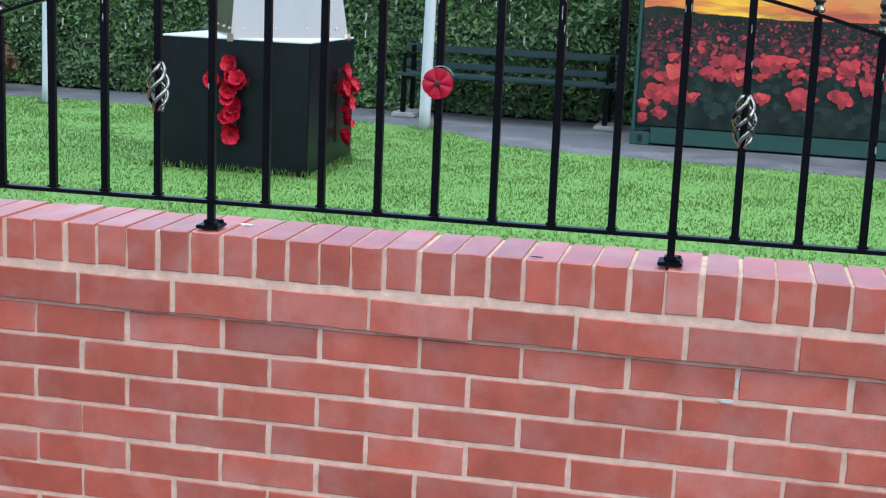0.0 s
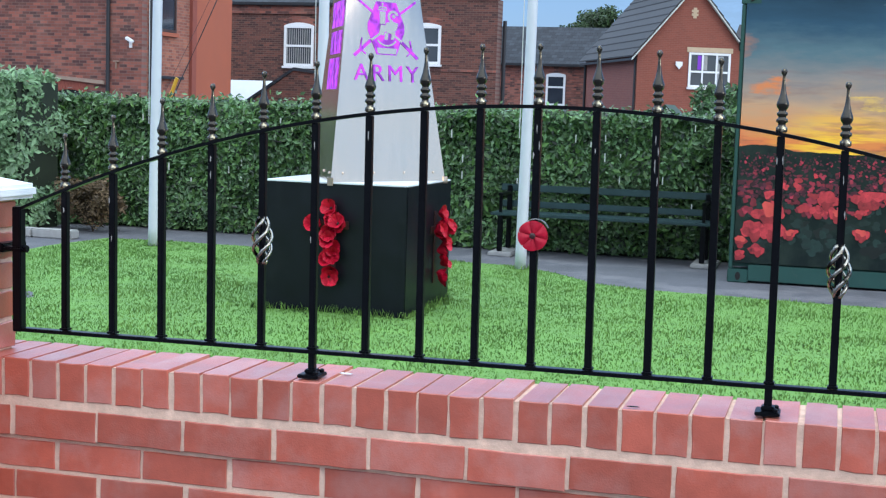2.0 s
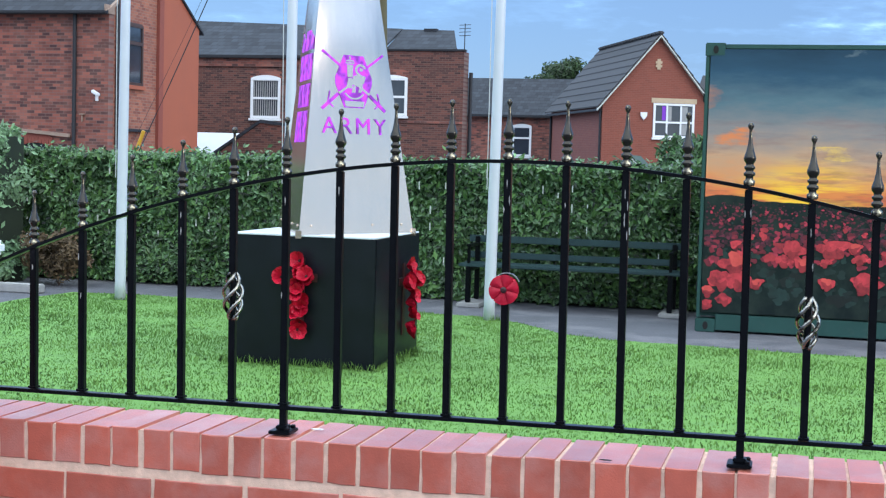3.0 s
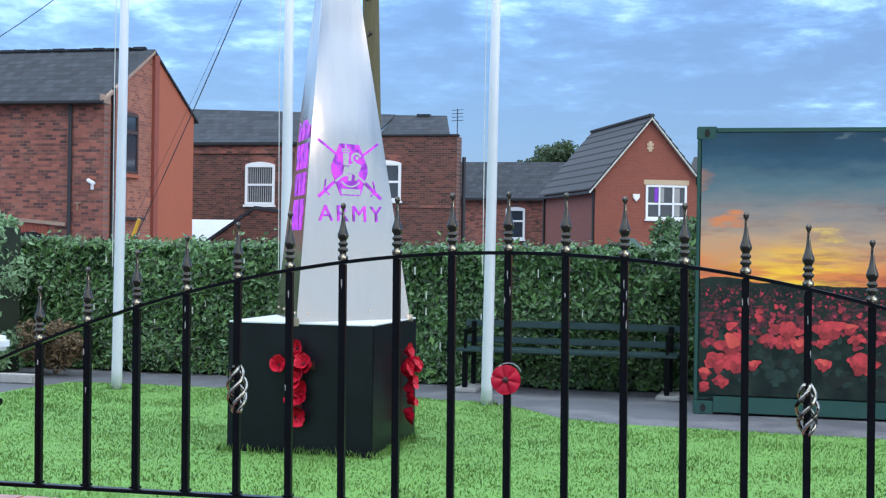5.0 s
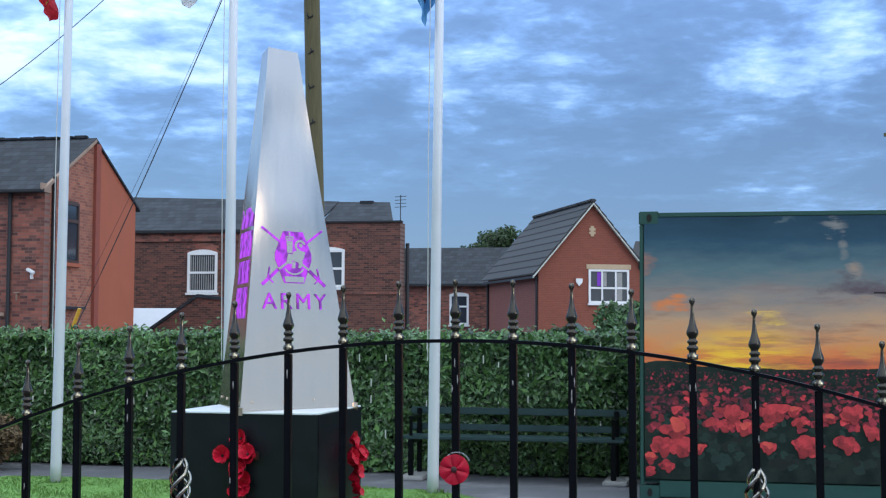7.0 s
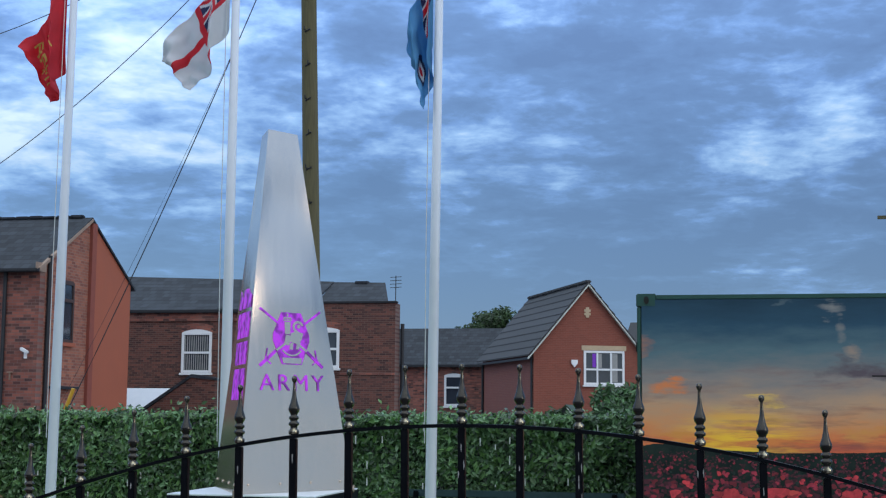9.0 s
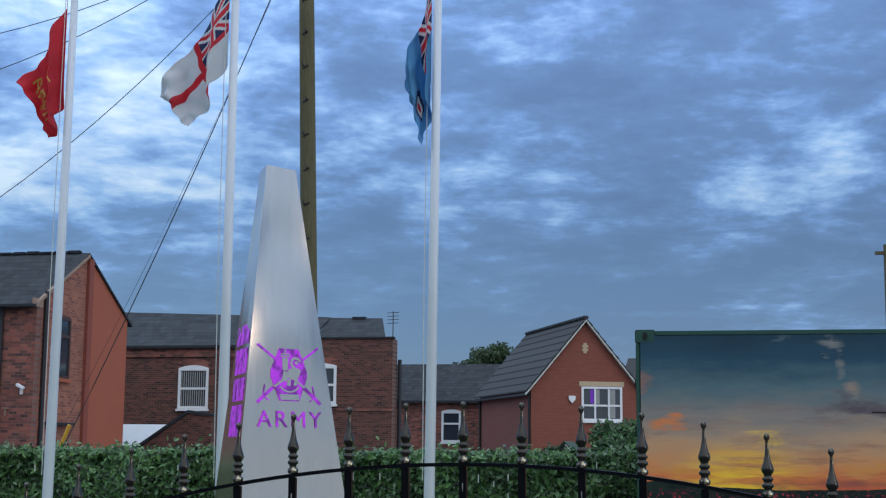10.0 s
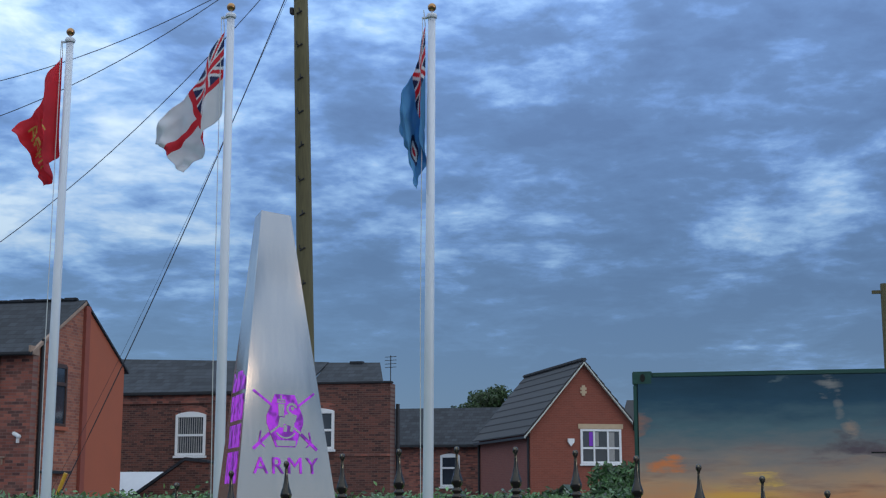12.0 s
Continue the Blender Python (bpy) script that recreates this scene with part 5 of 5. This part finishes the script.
# modern gabled house, turned a little
gab = thing("gabled_house", "modern red brick house with dark tiled gable roof", "house", (-6.84, 55, GROUND), turn=24.2)
GW, GL, GE, GR = 4.77, 8.8, 4.10, 6.93
bm = bmesh.new()
prism(bm, [(0, 0), (GW, 0), (GW, GE), (GW / 2, GR), (0, GE)], 0, 0.3)
part("gable_wall", bm, M_newbrick, gab)
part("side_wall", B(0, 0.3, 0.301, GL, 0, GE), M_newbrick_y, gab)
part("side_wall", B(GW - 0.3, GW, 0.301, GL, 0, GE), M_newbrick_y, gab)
NR = 9
for side in (0, 1):
    x0, x1 = (-0.28, GW / 2) if side == 0 else (GW + 0.28, GW / 2)
    zlow = GE - 0.28 * (GR - GE) / (GW / 2)
    for k in range(NR):
        a, b = k / NR, (k + 1) / NR + 0.02
        xa, xb, za, zb = x0 + (x1 - x0) * a, x0 + (x1 - x0) * min(b, 1), zlow + (GR - zlow) * a, zlow + (GR - zlow) * min(b, 1)
        slab(gab, "tile_course", (xa, -0.2, za + 0.16), (xa, GL + 0.2, za + 0.16), (xb, GL + 0.2, zb + 0.10), (xb, -0.2, zb + 0.10), 0.06, M_tile)
    s = -1 if side == 0 else 1
    xe = -0.28 if side == 0 else GW + 0.28
    bm = bmesh.new()
    prism(bm, [(xe, zlow - 0.05), (GW / 2, GR - 0.05), (GW / 2, GR + 0.03), (xe, zlow + 0.03)], -0.22, -0.05)
    part("bargeboard", bm, M_slat, gab, "white painted bargeboard")
    part("gutter", B(min(xe, xe - s * 0.1), max(xe, xe - s * 0.1), -0.1, GL, zlow - 0.06, zlow + 0.04), M_cable, gab)
for k in range(20):
    part("ridge_tile", B(GW / 2 - 0.13, GW / 2 + 0.13, -0.2 + 0.46 * k, 0.24 + 0.46 * k, GR + 0.06, GR + 0.20, 0.04), M_tile, gab)
window(gab, 2.22, 4.02, 0.0, 2.68, 4.12, (("v", 0.33), ("v", 0.67), ("h", 0.45)), fw=0.09)
part("lintel", B(2.12, 4.12, -0.03, 0.05, 4.131, 4.34, 0.01), M_stone, gab, "buff stone lintel")
part("lit_pane", B(2.60, 2.76, -0.020, -0.014, 3.42, 4.0), M_purple, gab, "pane lit purple from inside")
part("curtain", B(2.86, 3.02, -0.020, -0.014, 3.40, 4.0), M_curtain, gab)
part("curtain", B(3.46, 3.72, -0.020, -0.014, 2.8, 4.0), M_curtain, gab)
bm = bmesh.new()
for a, b, c, d in ((-0.07, 0.07, -0.22, 0.22), (-0.14, 0.14, -0.12, -0.02), (-0.14, 0.14, 0.03, 0.13)):
    box(bm, GW / 2 + a, GW / 2 + b, -0.03 - 0.002 * (c > -0.2), -0.001, 5.75 + c, 5.75 + d)
part("brick_ornament", bm, M_stone, gab, "buff stone ornament")
bm = bmesh.new()
prism(bm, [(1.65, 3.72), (1.93, 3.72), (1.93, 3.57), (1.79, 3.40), (1.65, 3.57)], -0.08, -0.001)
part("alarm_box", bm, M_upvc, gab, "white alarm box")
part("downpipe", tube(bmesh.new(), [(-0.06, 0.1, GE - 0.3), (-0.06, 0.1, 0)], 0.05, 8), M_cable, gab)
part("downpipe", tube(bmesh.new(), [(-0.06, GL - 0.2, GE - 0.3), (-0.06, GL - 0.2, 0)], 0.06, 8), M_cable, gab)

back = thing("tiled_house", "roof of another house beyond", "house", (-1.2, 72, GROUND))
part("wall", B(-3.2, 4, 0, 0.3, 0, 4.4), M_newbrick, back)
slab(back, "roof_slope", (-3.4, -0.3, 4.3), (4.2, -0.3, 4.3), (4.2, 3.0, 6.55), (-3.0, 3.0, 6.55), 0.15, M_tile)

# ---------- telegraph pole and wires ----------
TX, TY = -5.97, 20.0
tele = thing("telegraph_pole", "tall weathered timber telegraph pole with step irons", "pole", (TX + 0.325, TY, GROUND))
tele.rotation_euler = (0, radians(-1.78), 0)
part("shaft", lathe(bmesh.new(), ((0.158, 0), (0.146, 4), (0.136, 9), (0.124, 11.0)), 16), M_telepole, tele, smooth=True)
for k in range(14):
    z = 2.6 + 0.62 * k
    s = -1 if k % 2 else 1
    bm = bmesh.new()
    tube(bm, [(0.03 * s, -0.12, z), (0.03 * s, -0.20, z), (0.03 * s, -0.20, z + 0.05)], 0.012, 5)
    tube(bm, [(-0.04, -0.138, z - 0.04), (0.06, -0.138, z + 0.01)], 0.016, 5)
    part("step_iron", bm, M_cable, tele)
part("cross_bracket", B(-0.45, 0.45, -0.2, -0.13, 10.45, 10.55, 0.01), M_telepole, tele)
for k in range(4):
    part("insulator", lathe(bmesh.new(), ((0.03, 10.551), (0.045, 10.60), (0.03, 10.66), (0.012, 10.70)), 8, (-0.38 + 0.25 * k, -0.165)), M_cable, tele)
part("bolt_head", B(-0.20, -0.128, -0.06, 0.06, 10.05, 10.17, 0.01), M_cable, tele)


def wire(name, label, a, b, sag, r):
    a, b = Vector(a), Vector(b)
    pts = [a.lerp(b, t / 20) - Vector((0, 0, sag * 4 * (t / 20) * (1 - t / 20))) for t in range(21)]
    th = part(name, tube(bmesh.new(), pts, r, 5), M_cable)
    return tagged(th, label, "cable", "overhead cables")


wire("stay_wire", "thick twisted stay wire running down from the pole", (TX - 0.12, TY, 9.95), (-10.62, 20.0, -0.1), 0.25, 0.010)
wire("stay_wire", "second stay wire beside the first", (TX - 0.12, TY + 0.05, 9.90), (-10.80, 20.1, 0.1), 0.28, 0.0035)
guard = thing("stay_guard", "yellow plastic guard on the foot of the stay wire", "guard", (-10.34, 19.96, 0.5))
part("sleeve", tube(bmesh.new(), [(-0.28, 0, -0.62), (0.0, 0, 0.0), (0.20, 0, 0.52)], 0.035, 8), M_yellow, guard)


def slung_wire(a, b, c, x_end):
    """A wire from the pole that hangs as a parabola through three points of the plane of the poles."""
    (x0, z0), (x1, z1), (x2, z2) = a, b, c
    d1, d2 = (z1 - z0) / (x1 - x0), (z2 - z1) / (x2 - x1)
    k = (d2 - d1) / (x2 - x0)
    xs_ = [TX + (x_end - TX) * t / 24 for t in range(25)]
    ob = part("overhead_wire", tube(bmesh.new(), [(x, TY - 0.1, z0 + d1 * (x - x0) + k * (x - x0) * (x - x1)) for x in xs_], 0.008, 5), M_cable)
    tagged(ob, "thin overhead wire running to the timber pole", "cable", "overhead cables")


slung_wire((-11.806, 8.297), (-9.548, 8.86), (-7.519, 9.638), -19.0)
slung_wire((-11.767, 7.613), (-9.532, 8.476), (-7.409, 9.63), -18.0)
slung_wire((-11.628, 5.209), (-8.93, 7.307), (-6.647, 9.57), -16.5)
far_pole = thing("utility_pole", "distant dark utility pole beyond the container", "pole", (6.06, 40, GROUND))
part("shaft", lathe(bmesh.new(), ((0.13, 0), (0.10, 7.65)), 10), M_telepole, far_pole)
part("cross_arm", B(-0.35, 0.35, -0.05, 0.05, 7.35, 7.45), M_telepole, far_pole)

# ---------- fence ----------
STEP, MID, FY = 0.1284, 0.803, 0.05
FX = MID - 4 * STEP
# the wall and its fence rise a little towards the east
SLOPE = pose(MID, 0, 0, 0, -0.44) @ pose(-MID, 0, 0)


def rail_z(x):
    return 0.634 - 0.17 * (x - MID) ** 2


fence = thing("iron_fence_panel", "black wrought iron bow-top fence panel with bronze spear finials", "fence", (0, FY, 0))
fence.matrix_basis = pose(0, FY, 0) @ SLOPE
FIN = ((0.0095, 0.0), (0.0118, 0.003), (0.0118, 0.010), (0.0080, 0.013), (0.0078, 0.019), (0.0120, 0.022), (0.0120, 0.027), (0.0082, 0.030), (0.0082, 0.033), (0.0112, 0.036), (0.0112, 0.040), (0.0076, 0.043),
       (0.0082, 0.047), (0.0118, 0.052), (0.0130, 0.057), (0.0122, 0.061), (0.0078, 0.074), (0.0050, 0.088), (0.0036, 0.102), (0.0030, 0.114), (0.0032, 0.117), (0.0056, 0.121), (0.0064, 0.125), (0.0050, 0.130), (0.002, 0.132))
fin_me = bpy.data.meshes.new("finial")
fb = lathe(bmesh.new(), FIN, 14)
fb.to_mesh(fin_me)
fb.free()
fin_me.materials.append(M_bronze)
for p in fin_me.polygons:
    p.use_smooth = True


def basket(bm, x, z0, z1, r):
    for k in range(4):
        pts = []
        for j in range(17):
            t = j / 16
            a = k * math.tau / 4 + 0.5 + t * math.tau * 0.8
            rr = 0.006 + (r - 0.006) * math.sin(math.pi * t) ** 0.8
            pts.append((x + rr * math.cos(a), rr * math.sin(a), z0 + (z1 - z0) * t))
        tube(bm, pts, 0.0045, 6)
    return bm


for k in range(-6, 15):
    x = FX + STEP * k
    top_z = rail_z(x) - 0.004
    if k in (-6, 14):
        part("end_post", B(x - 0.012, x + 0.012, -0.012, 0.012, 0.055, top_z + 0.012, 0.002), M_iron, fence)
        continue
    low = 0.012 if k in (0, 8) else 0.066
    if k in (-1, 9):
        part("bar", B(x - 0.008, x + 0.008, -0.008, 0.008, low, 0.260, 0.0015), M_iron, fence)
        part("bar", B(x - 0.008, x + 0.008, -0.008, 0.008, 0.362, top_z, 0.0015), M_iron, fence)
        # added black core that makes the open basket's inside dark
        part("basket_core", lathe(bmesh.new(), ((0.004, 0.2605), (0.0075, 0.275), (0.0085, 0.311), (0.0075, 0.347), (0.004, 0.3615)), 10, (x, 0)), M_iron, fence)
        part("twisted_basket", basket(bmesh.new(), x, 0.256, 0.366, 0.0222), M_silver, fence, "worn silvery twisted basket", smooth=True)
    else:
        part("bar", B(x - 0.008, x + 0.008, -0.008, 0.008, low, top_z, 0.0015), M_iron, fence)
    part("collar", B(x - 0.011, x + 0.011, -0.011, 0.011, 0.0665, 0.072, 0.001), M_iron, fence)
    if k in (0, 8):
        part("foot_plate", box(box(bmesh.new(), x - 0.026, x + 0.026, -0.03, 0.03, 0.0015, 0.010, 0.002), x - 0.014, x + 0.014, -0.014, 0.014, 0.0105, 0.020, 0.002), M_iron, fence)
        for sy in (-0.021, 0.021):
            part("bolt", lathe(bmesh.new(), ((0.006, 0.0105), (0.006, 0.016), (0.003, 0.018)), 8, (x + 0.016, sy)), M_iron, fence)
    f = new("finial", fin_me)
    f.parent = fence
    f.location = (x, 0, top_z + 0.008)
    f["label"] = "bronze-brushed spear finial with highlights in its colour"
x0, x1 = FX - 6 * STEP, FX + 14 * STEP
part("bottom_rail", B(x0 + 0.0125, x1 - 0.0125, -0.0125, 0.0125, 0.056, 0.065, 0.0015), M_iron, fence)
bm = bmesh.new()
ring = []
for j in range(61):
    x = x0 + (x1 - x0) * j / 60
    z = rail_z(x)
    ring.append([bm.verts.new((x, y, z + dz)) for y, dz in ((-0.011, -0.004), (0.011, -0.004), (0.011, 0.004), (-0.011, 0.004))])
for a, b in zip(ring, ring[1:]):
    for q in range(4):
        bm.faces.new((a[q], a[(q + 1) % 4], b[(q + 1) % 4], b[q]))
bm.faces.new(ring[0])
bm.faces.new(ring[-1][::-1])
bmesh.ops.recalc_face_normals(bm, faces=bm.faces[:])
part("top_rail", bm, M_iron, fence, "bowed top rail")
rs_chip = np.random.default_rng(19)
for k in range(26):
    kb = int(rs_chip.integers(-5, 14))
    xb = FX + STEP * kb
    zb = rail_z(xb) - abs(rs_chip.normal(0, 0.09)) - 0.025
    if 0.23 < zb < 0.40 and kb in (-1, 9):
        continue
    side_x = rs_chip.choice((-0.006, 0.0, 0.006))
    bm = bmesh.new()
    flat_ = [(side_x + rs_chip.uniform(0.0006, 0.0017) * math.cos(a), rs_chip.uniform(0.004, 0.013) * math.sin(a)) for a in np.linspace(0, math.tau, 9)[:-1]]
    front = [bm.verts.new((xb + x, -0.0088, zb + z)) for x, z in flat_]
    rear = [bm.verts.new((xb + x, -0.0075, zb + z)) for x, z in flat_]
    bm.faces.new(front)
    for j in range(8):
        bm.faces.new((front[j], rear[j], rear[(j + 1) % 8], front[(j + 1) % 8]))
    bmesh.ops.recalc_face_normals(bm, faces=bm.faces[:])
    part("worn_spot", bm, M_pad, fence, "pale worn spot in the paint")
lug = part("wall_lug", box(box(bmesh.new(), x0 - 0.13, x0 - 0.035, -0.012, 0.09, 0.248, 0.270, 0.004), x0 - 0.036, x0 + 0.016, -0.017, 0.010, 0.254, 0.264, 0.003), M_iron, fence)
part("lug_nut", moved(lathe(bmesh.new(), ((0.009, 0), (0.009, 0.012)), 6), pose(x0 + 0.012, 0, 0.259, 0, 90)), M_iron, fence)

rp = thing("poppy_badge", "round red plastic remembrance poppy tied to the fence", "poppy", (MID - 0.002, FY - 0.012, 0.355))
rngp = np.random.default_rng(8)
part("disc", moved(lathe(bmesh.new(), ((0.031, 0), (0.032, 0.003), (0.029, 0.006)), 24), pose(0, 0, 0, 90)), M_poppy, rp)
for k in range(6):
    a = k * math.tau / 6 + 0.3
    bm = bmesh.new()
    rows_ = []
    for q in range(5):
        rad = 0.006 + 0.0275 * q / 4
        rows_.append([bm.verts.new((rad * math.cos(a + t * 0.50), -0.0085 - 0.0045 * math.cos(t * 1.4) * math.sin(math.pi * (0.2 + 0.6 * q / 4)) - 0.0007 * (k % 2), rad * math.sin(a + t * 0.50) * (1 - 0.04 * t * t))) for t in (-1, -0.6, -0.2, 0.2, 0.6, 1)])
    for ra, rb in zip(rows_, rows_[1:]):
        for q in range(5):
            bm.faces.new((ra[q], rb[q], rb[q + 1], ra[q + 1]))
    bmesh.ops.recalc_face_normals(bm, faces=bm.faces[:])
    part("petal", bm, M_poppy, rp, smooth=True)
part("centre", moved(lathe(bmesh.new(), ((0.006, 0), (0.007, 0.004), (0.003, 0.006)), 10), pose(0, -0.010, 0, 90)), M_poppy_dark, rp)
part("tie", tube(bmesh.new(), [(0.03 * math.cos(0.4 + t / 12 * 2.2) + 0.003, 0.004, 0.03 * math.sin(0.4 + t / 12 * 2.2) + 0.006) for t in range(13)], 0.0018, 5), M_silver, rp)

# ---------- pillar ----------
pil = thing("brick_pillar", "square red brick gate pillar with a white painted cap", "pillar", (-0.545, -0.31, 0))
PW = 0.44
part("core", B(-PW + 0.006, -0.006, 0.006, PW - 0.006, GROUND, 0.3655), M_mortar, pil, "mortar core")
part("cap", B(-PW - 0.04, 0.04, -0.04, PW + 0.04, 0.366, 0.402, 0.010), M_concrete, pil, "white painted concrete cap")
bm = bmesh.new()
r = bmesh.ops.create_cone(bm, cap_ends=True, segments=4, radius1=(PW / 2 + 0.03) * 2 ** 0.5, radius2=0.12, depth=0.045)
moved(bm, Matrix.Translation((-PW / 2, PW / 2, 0.4245)) @ pose(0, 0, 0, 0, 0, 45))
part("cap_slope", bm, M_concrete, pil)

# ---------- brick wall: body, then its bricks ----------
wall = thing("brick_garden_wall", "low red brick garden wall with brick-on-edge coping", "wall", (0, 0, 0), kind="structure")
wall.matrix_basis = SLOPE
WX0, WX1 = -1.6, 3.6
def mortar_sheet(y, z0, z1, amp, seed):
    bm = bmesh.new()
    nx, nz = 520, max(int((z1 - z0) / 0.01), 2)
    grid = [[bm.verts.new((WX0 + (WX1 - WX0) * i / nx, y + amp * noise.noise(Vector((i * 0.35, k * 0.35, seed))), z0 + (z1 - z0) * k / nz)) for k in range(nz + 1)] for i in range(nx + 1)]
    for a, b in zip(grid, grid[1:]):
        for k in range(nz):
            bm.faces.new((a[k], b[k], b[k + 1], a[k + 1]))
    part("struck_mortar", bm, M_mortar, wall, "pale uneven mortar joints")


mortar_sheet(0.0182, GROUND - 0.25, -0.197, 0.0013, 3)
mortar_sheet(0.0040, -0.192, -0.0086, 0.0013, 8)
part("mortar_body", B(WX0, WX1, 0.022, 0.212, GROUND - 0.25, -0.1945), M_mortar, wall, "pale mortar")
part("mortar_body", B(WX0, WX1, 0.008, 0.222, -0.1943, -0.0082), M_mortar, wall, "pale mortar")


def brick_mesh(name, sx, sy, sz, seed):
    """A brick with slightly chipped, uneven arrises on its face."""
    rs = np.random.default_rng(seed)
    nx, nz = (5 if sx > 0.1 else 2), 2 if sz < 0.08 else 3
    rim = [(sx * k / nx, 0, 0, -1) for k in range(nx)] + [(sx, sz * k / nz, 1, 0) for k in range(nz)]
    rim += [(sx - sx * k / nx, sz, 0, 1) for k in range(nx)] + [(0, sz - sz * k / nz, -1, 0) for k in range(nz)]
    rim = [(x + ox * rs.normal(-0.0003, 0.0008), z + oz * rs.normal(-0.0003, 0.0008)) for x, z, ox, oz in rim]
    bm = bmesh.new()
    rings = []
    for y, inset in ((rs.uniform(0, 0.0006), 0.0020), (0.0024, 0.0), (sy, 0.0)):
        rings.append([bm.verts.new((x + (inset if x < sx / 2 else -inset), y, z + (inset if z < sz / 2 else -inset))) for x, z in rim])
    n = len(rim)
    for a, b in zip(rings, rings[1:]):
        for k in range(n):
            bm.faces.new((a[k], a[(k + 1) % n], b[(k + 1) % n], b[k]))
    bm.faces.new(rings[0][::-1])
    bm.faces.new(rings[-1])
    bmesh.ops.recalc_face_normals(bm, faces=bm.faces[:])
    me = bpy.data.meshes.new(name)
    bm.to_mesh(me)
    bm.free()
    me.materials.append(M_brick)
    return me


STRETCH = [brick_mesh("brick", 0.2185, 0.10, 0.068, s) for s in range(9)]
CORBEL = [brick_mesh("brick", 0.2195, 0.10, 0.0745, s + 60) for s in range(5)]
ONEDGE = [brick_mesh("coping_brick", 0.0660, 0.228, 0.0935, s + 20) for s in range(7)]
PILB = [brick_mesh("pillar_brick", 0.215, 0.10, 0.065, s + 40) for s in range(4)]
rng = np.random.default_rng(77)


def lay(name, me, parent, x, y, z, turn=0.0):
    o = new(name, me)
    o.parent = parent
    o.matrix_basis = pose(x + rng.normal(0, 0.0016), y + rng.normal(0, 0.0007), z + rng.normal(0, 0.0010), rng.normal(0, 0.15), rng.normal(0, 0.25), turn + rng.normal(0, 0.2))


for k in range(-30, 37):
    lay("coping_brick", ONEDGE[k * 3 % 7], wall, 0.7892 + 0.0753 * k, 0.0, -0.0965)
for c in range(10):
    for k in range(-7, 16):
        if c == 0:
            lay("brick", CORBEL[k * 3 % 5], wall, -0.008 + 0.229 * k, 0.0, -0.1925)
        else:
            lay("brick", STRETCH[(k * 4 + c * 5) % 9], wall, (0.106 if c % 2 else -0.008) + 0.229 * k, 0.014, -0.272 - 0.0785 * (c - 1))
PILH = [brick_mesh("pillar_brick", 0.102, 0.10, 0.065, s + 50) for s in range(3)]
for c in range(15):
    z = 0.362 - 0.075 * (c + 1) + 0.005
    for k in range(2):
        lay("pillar_brick", PILB[(k + c) % 4], pil, -PW + 0.225 * k, 0.0, z)
    # the long and the short brick of the side faces change places from course to course
    long_y, short_y = (0.112, 0.337) if c % 2 else (0.224, 0.112)
    lay("pillar_brick", PILB[(c + 1) % 4], pil, 0.0, long_y, z, 90)
    lay("pillar_brick", PILH[c % 3], pil, 0.0, short_y, z, 90)
    lay("pillar_brick", PILB[(c + 2) % 4], pil, -PW, long_y + 0.215, z, -90)
    lay("pillar_brick", PILH[(c + 1) % 3], pil, -PW, short_y + 0.102, z, -90)


def blot(name, label, at, r, material, flat, seed):
    rs = np.random.default_rng(seed)
    bm = bmesh.new()
    pts = [(r * (0.75 + 0.5 * rs.uniform()) * math.cos(k * math.tau / 14), r * (0.35 if flat else 1.0) * (0.75 + 0.5 * rs.uniform()) * math.sin(k * math.tau / 14)) for k in range(14)]
    lo = [bm.verts.new((x, y, 0)) for x, y in pts]
    hi = [bm.verts.new((x * 0.8, y * 0.8, 0.0015)) for x, y in pts]
    bm.faces.new(hi)
    for k in range(14):
        bm.faces.new((lo[k], lo[(k + 1) % 14], hi[(k + 1) % 14], hi[k]))
    ob = part(name, bm, material, wall, label)
    ob.matrix_basis = at


blot("white_stain", "white dropping on the coping", pose(0.348, 0.119, 0.0005), 0.016, M_concrete, True, 3)
blot("dark_chip", "dark chip at the coping's edge", pose(1.038, 0.012, 0.0008), 0.012, M_dark, True, 4)
blot("lime_bloom", "white lime bloom on the joint", pose(1.474, 0.0135, -0.235, 90) @ Matrix.Diagonal((0.5, 2.2, 1, 1)), 0.007, M_slat, False, 5)
blot("lime_bloom", "white lime bloom on the joint", pose(1.455, 0.0130, -0.275, 90) @ Matrix.Diagonal((2.0, 0.7, 1, 1)), 0.008, M_slat, False, 6)
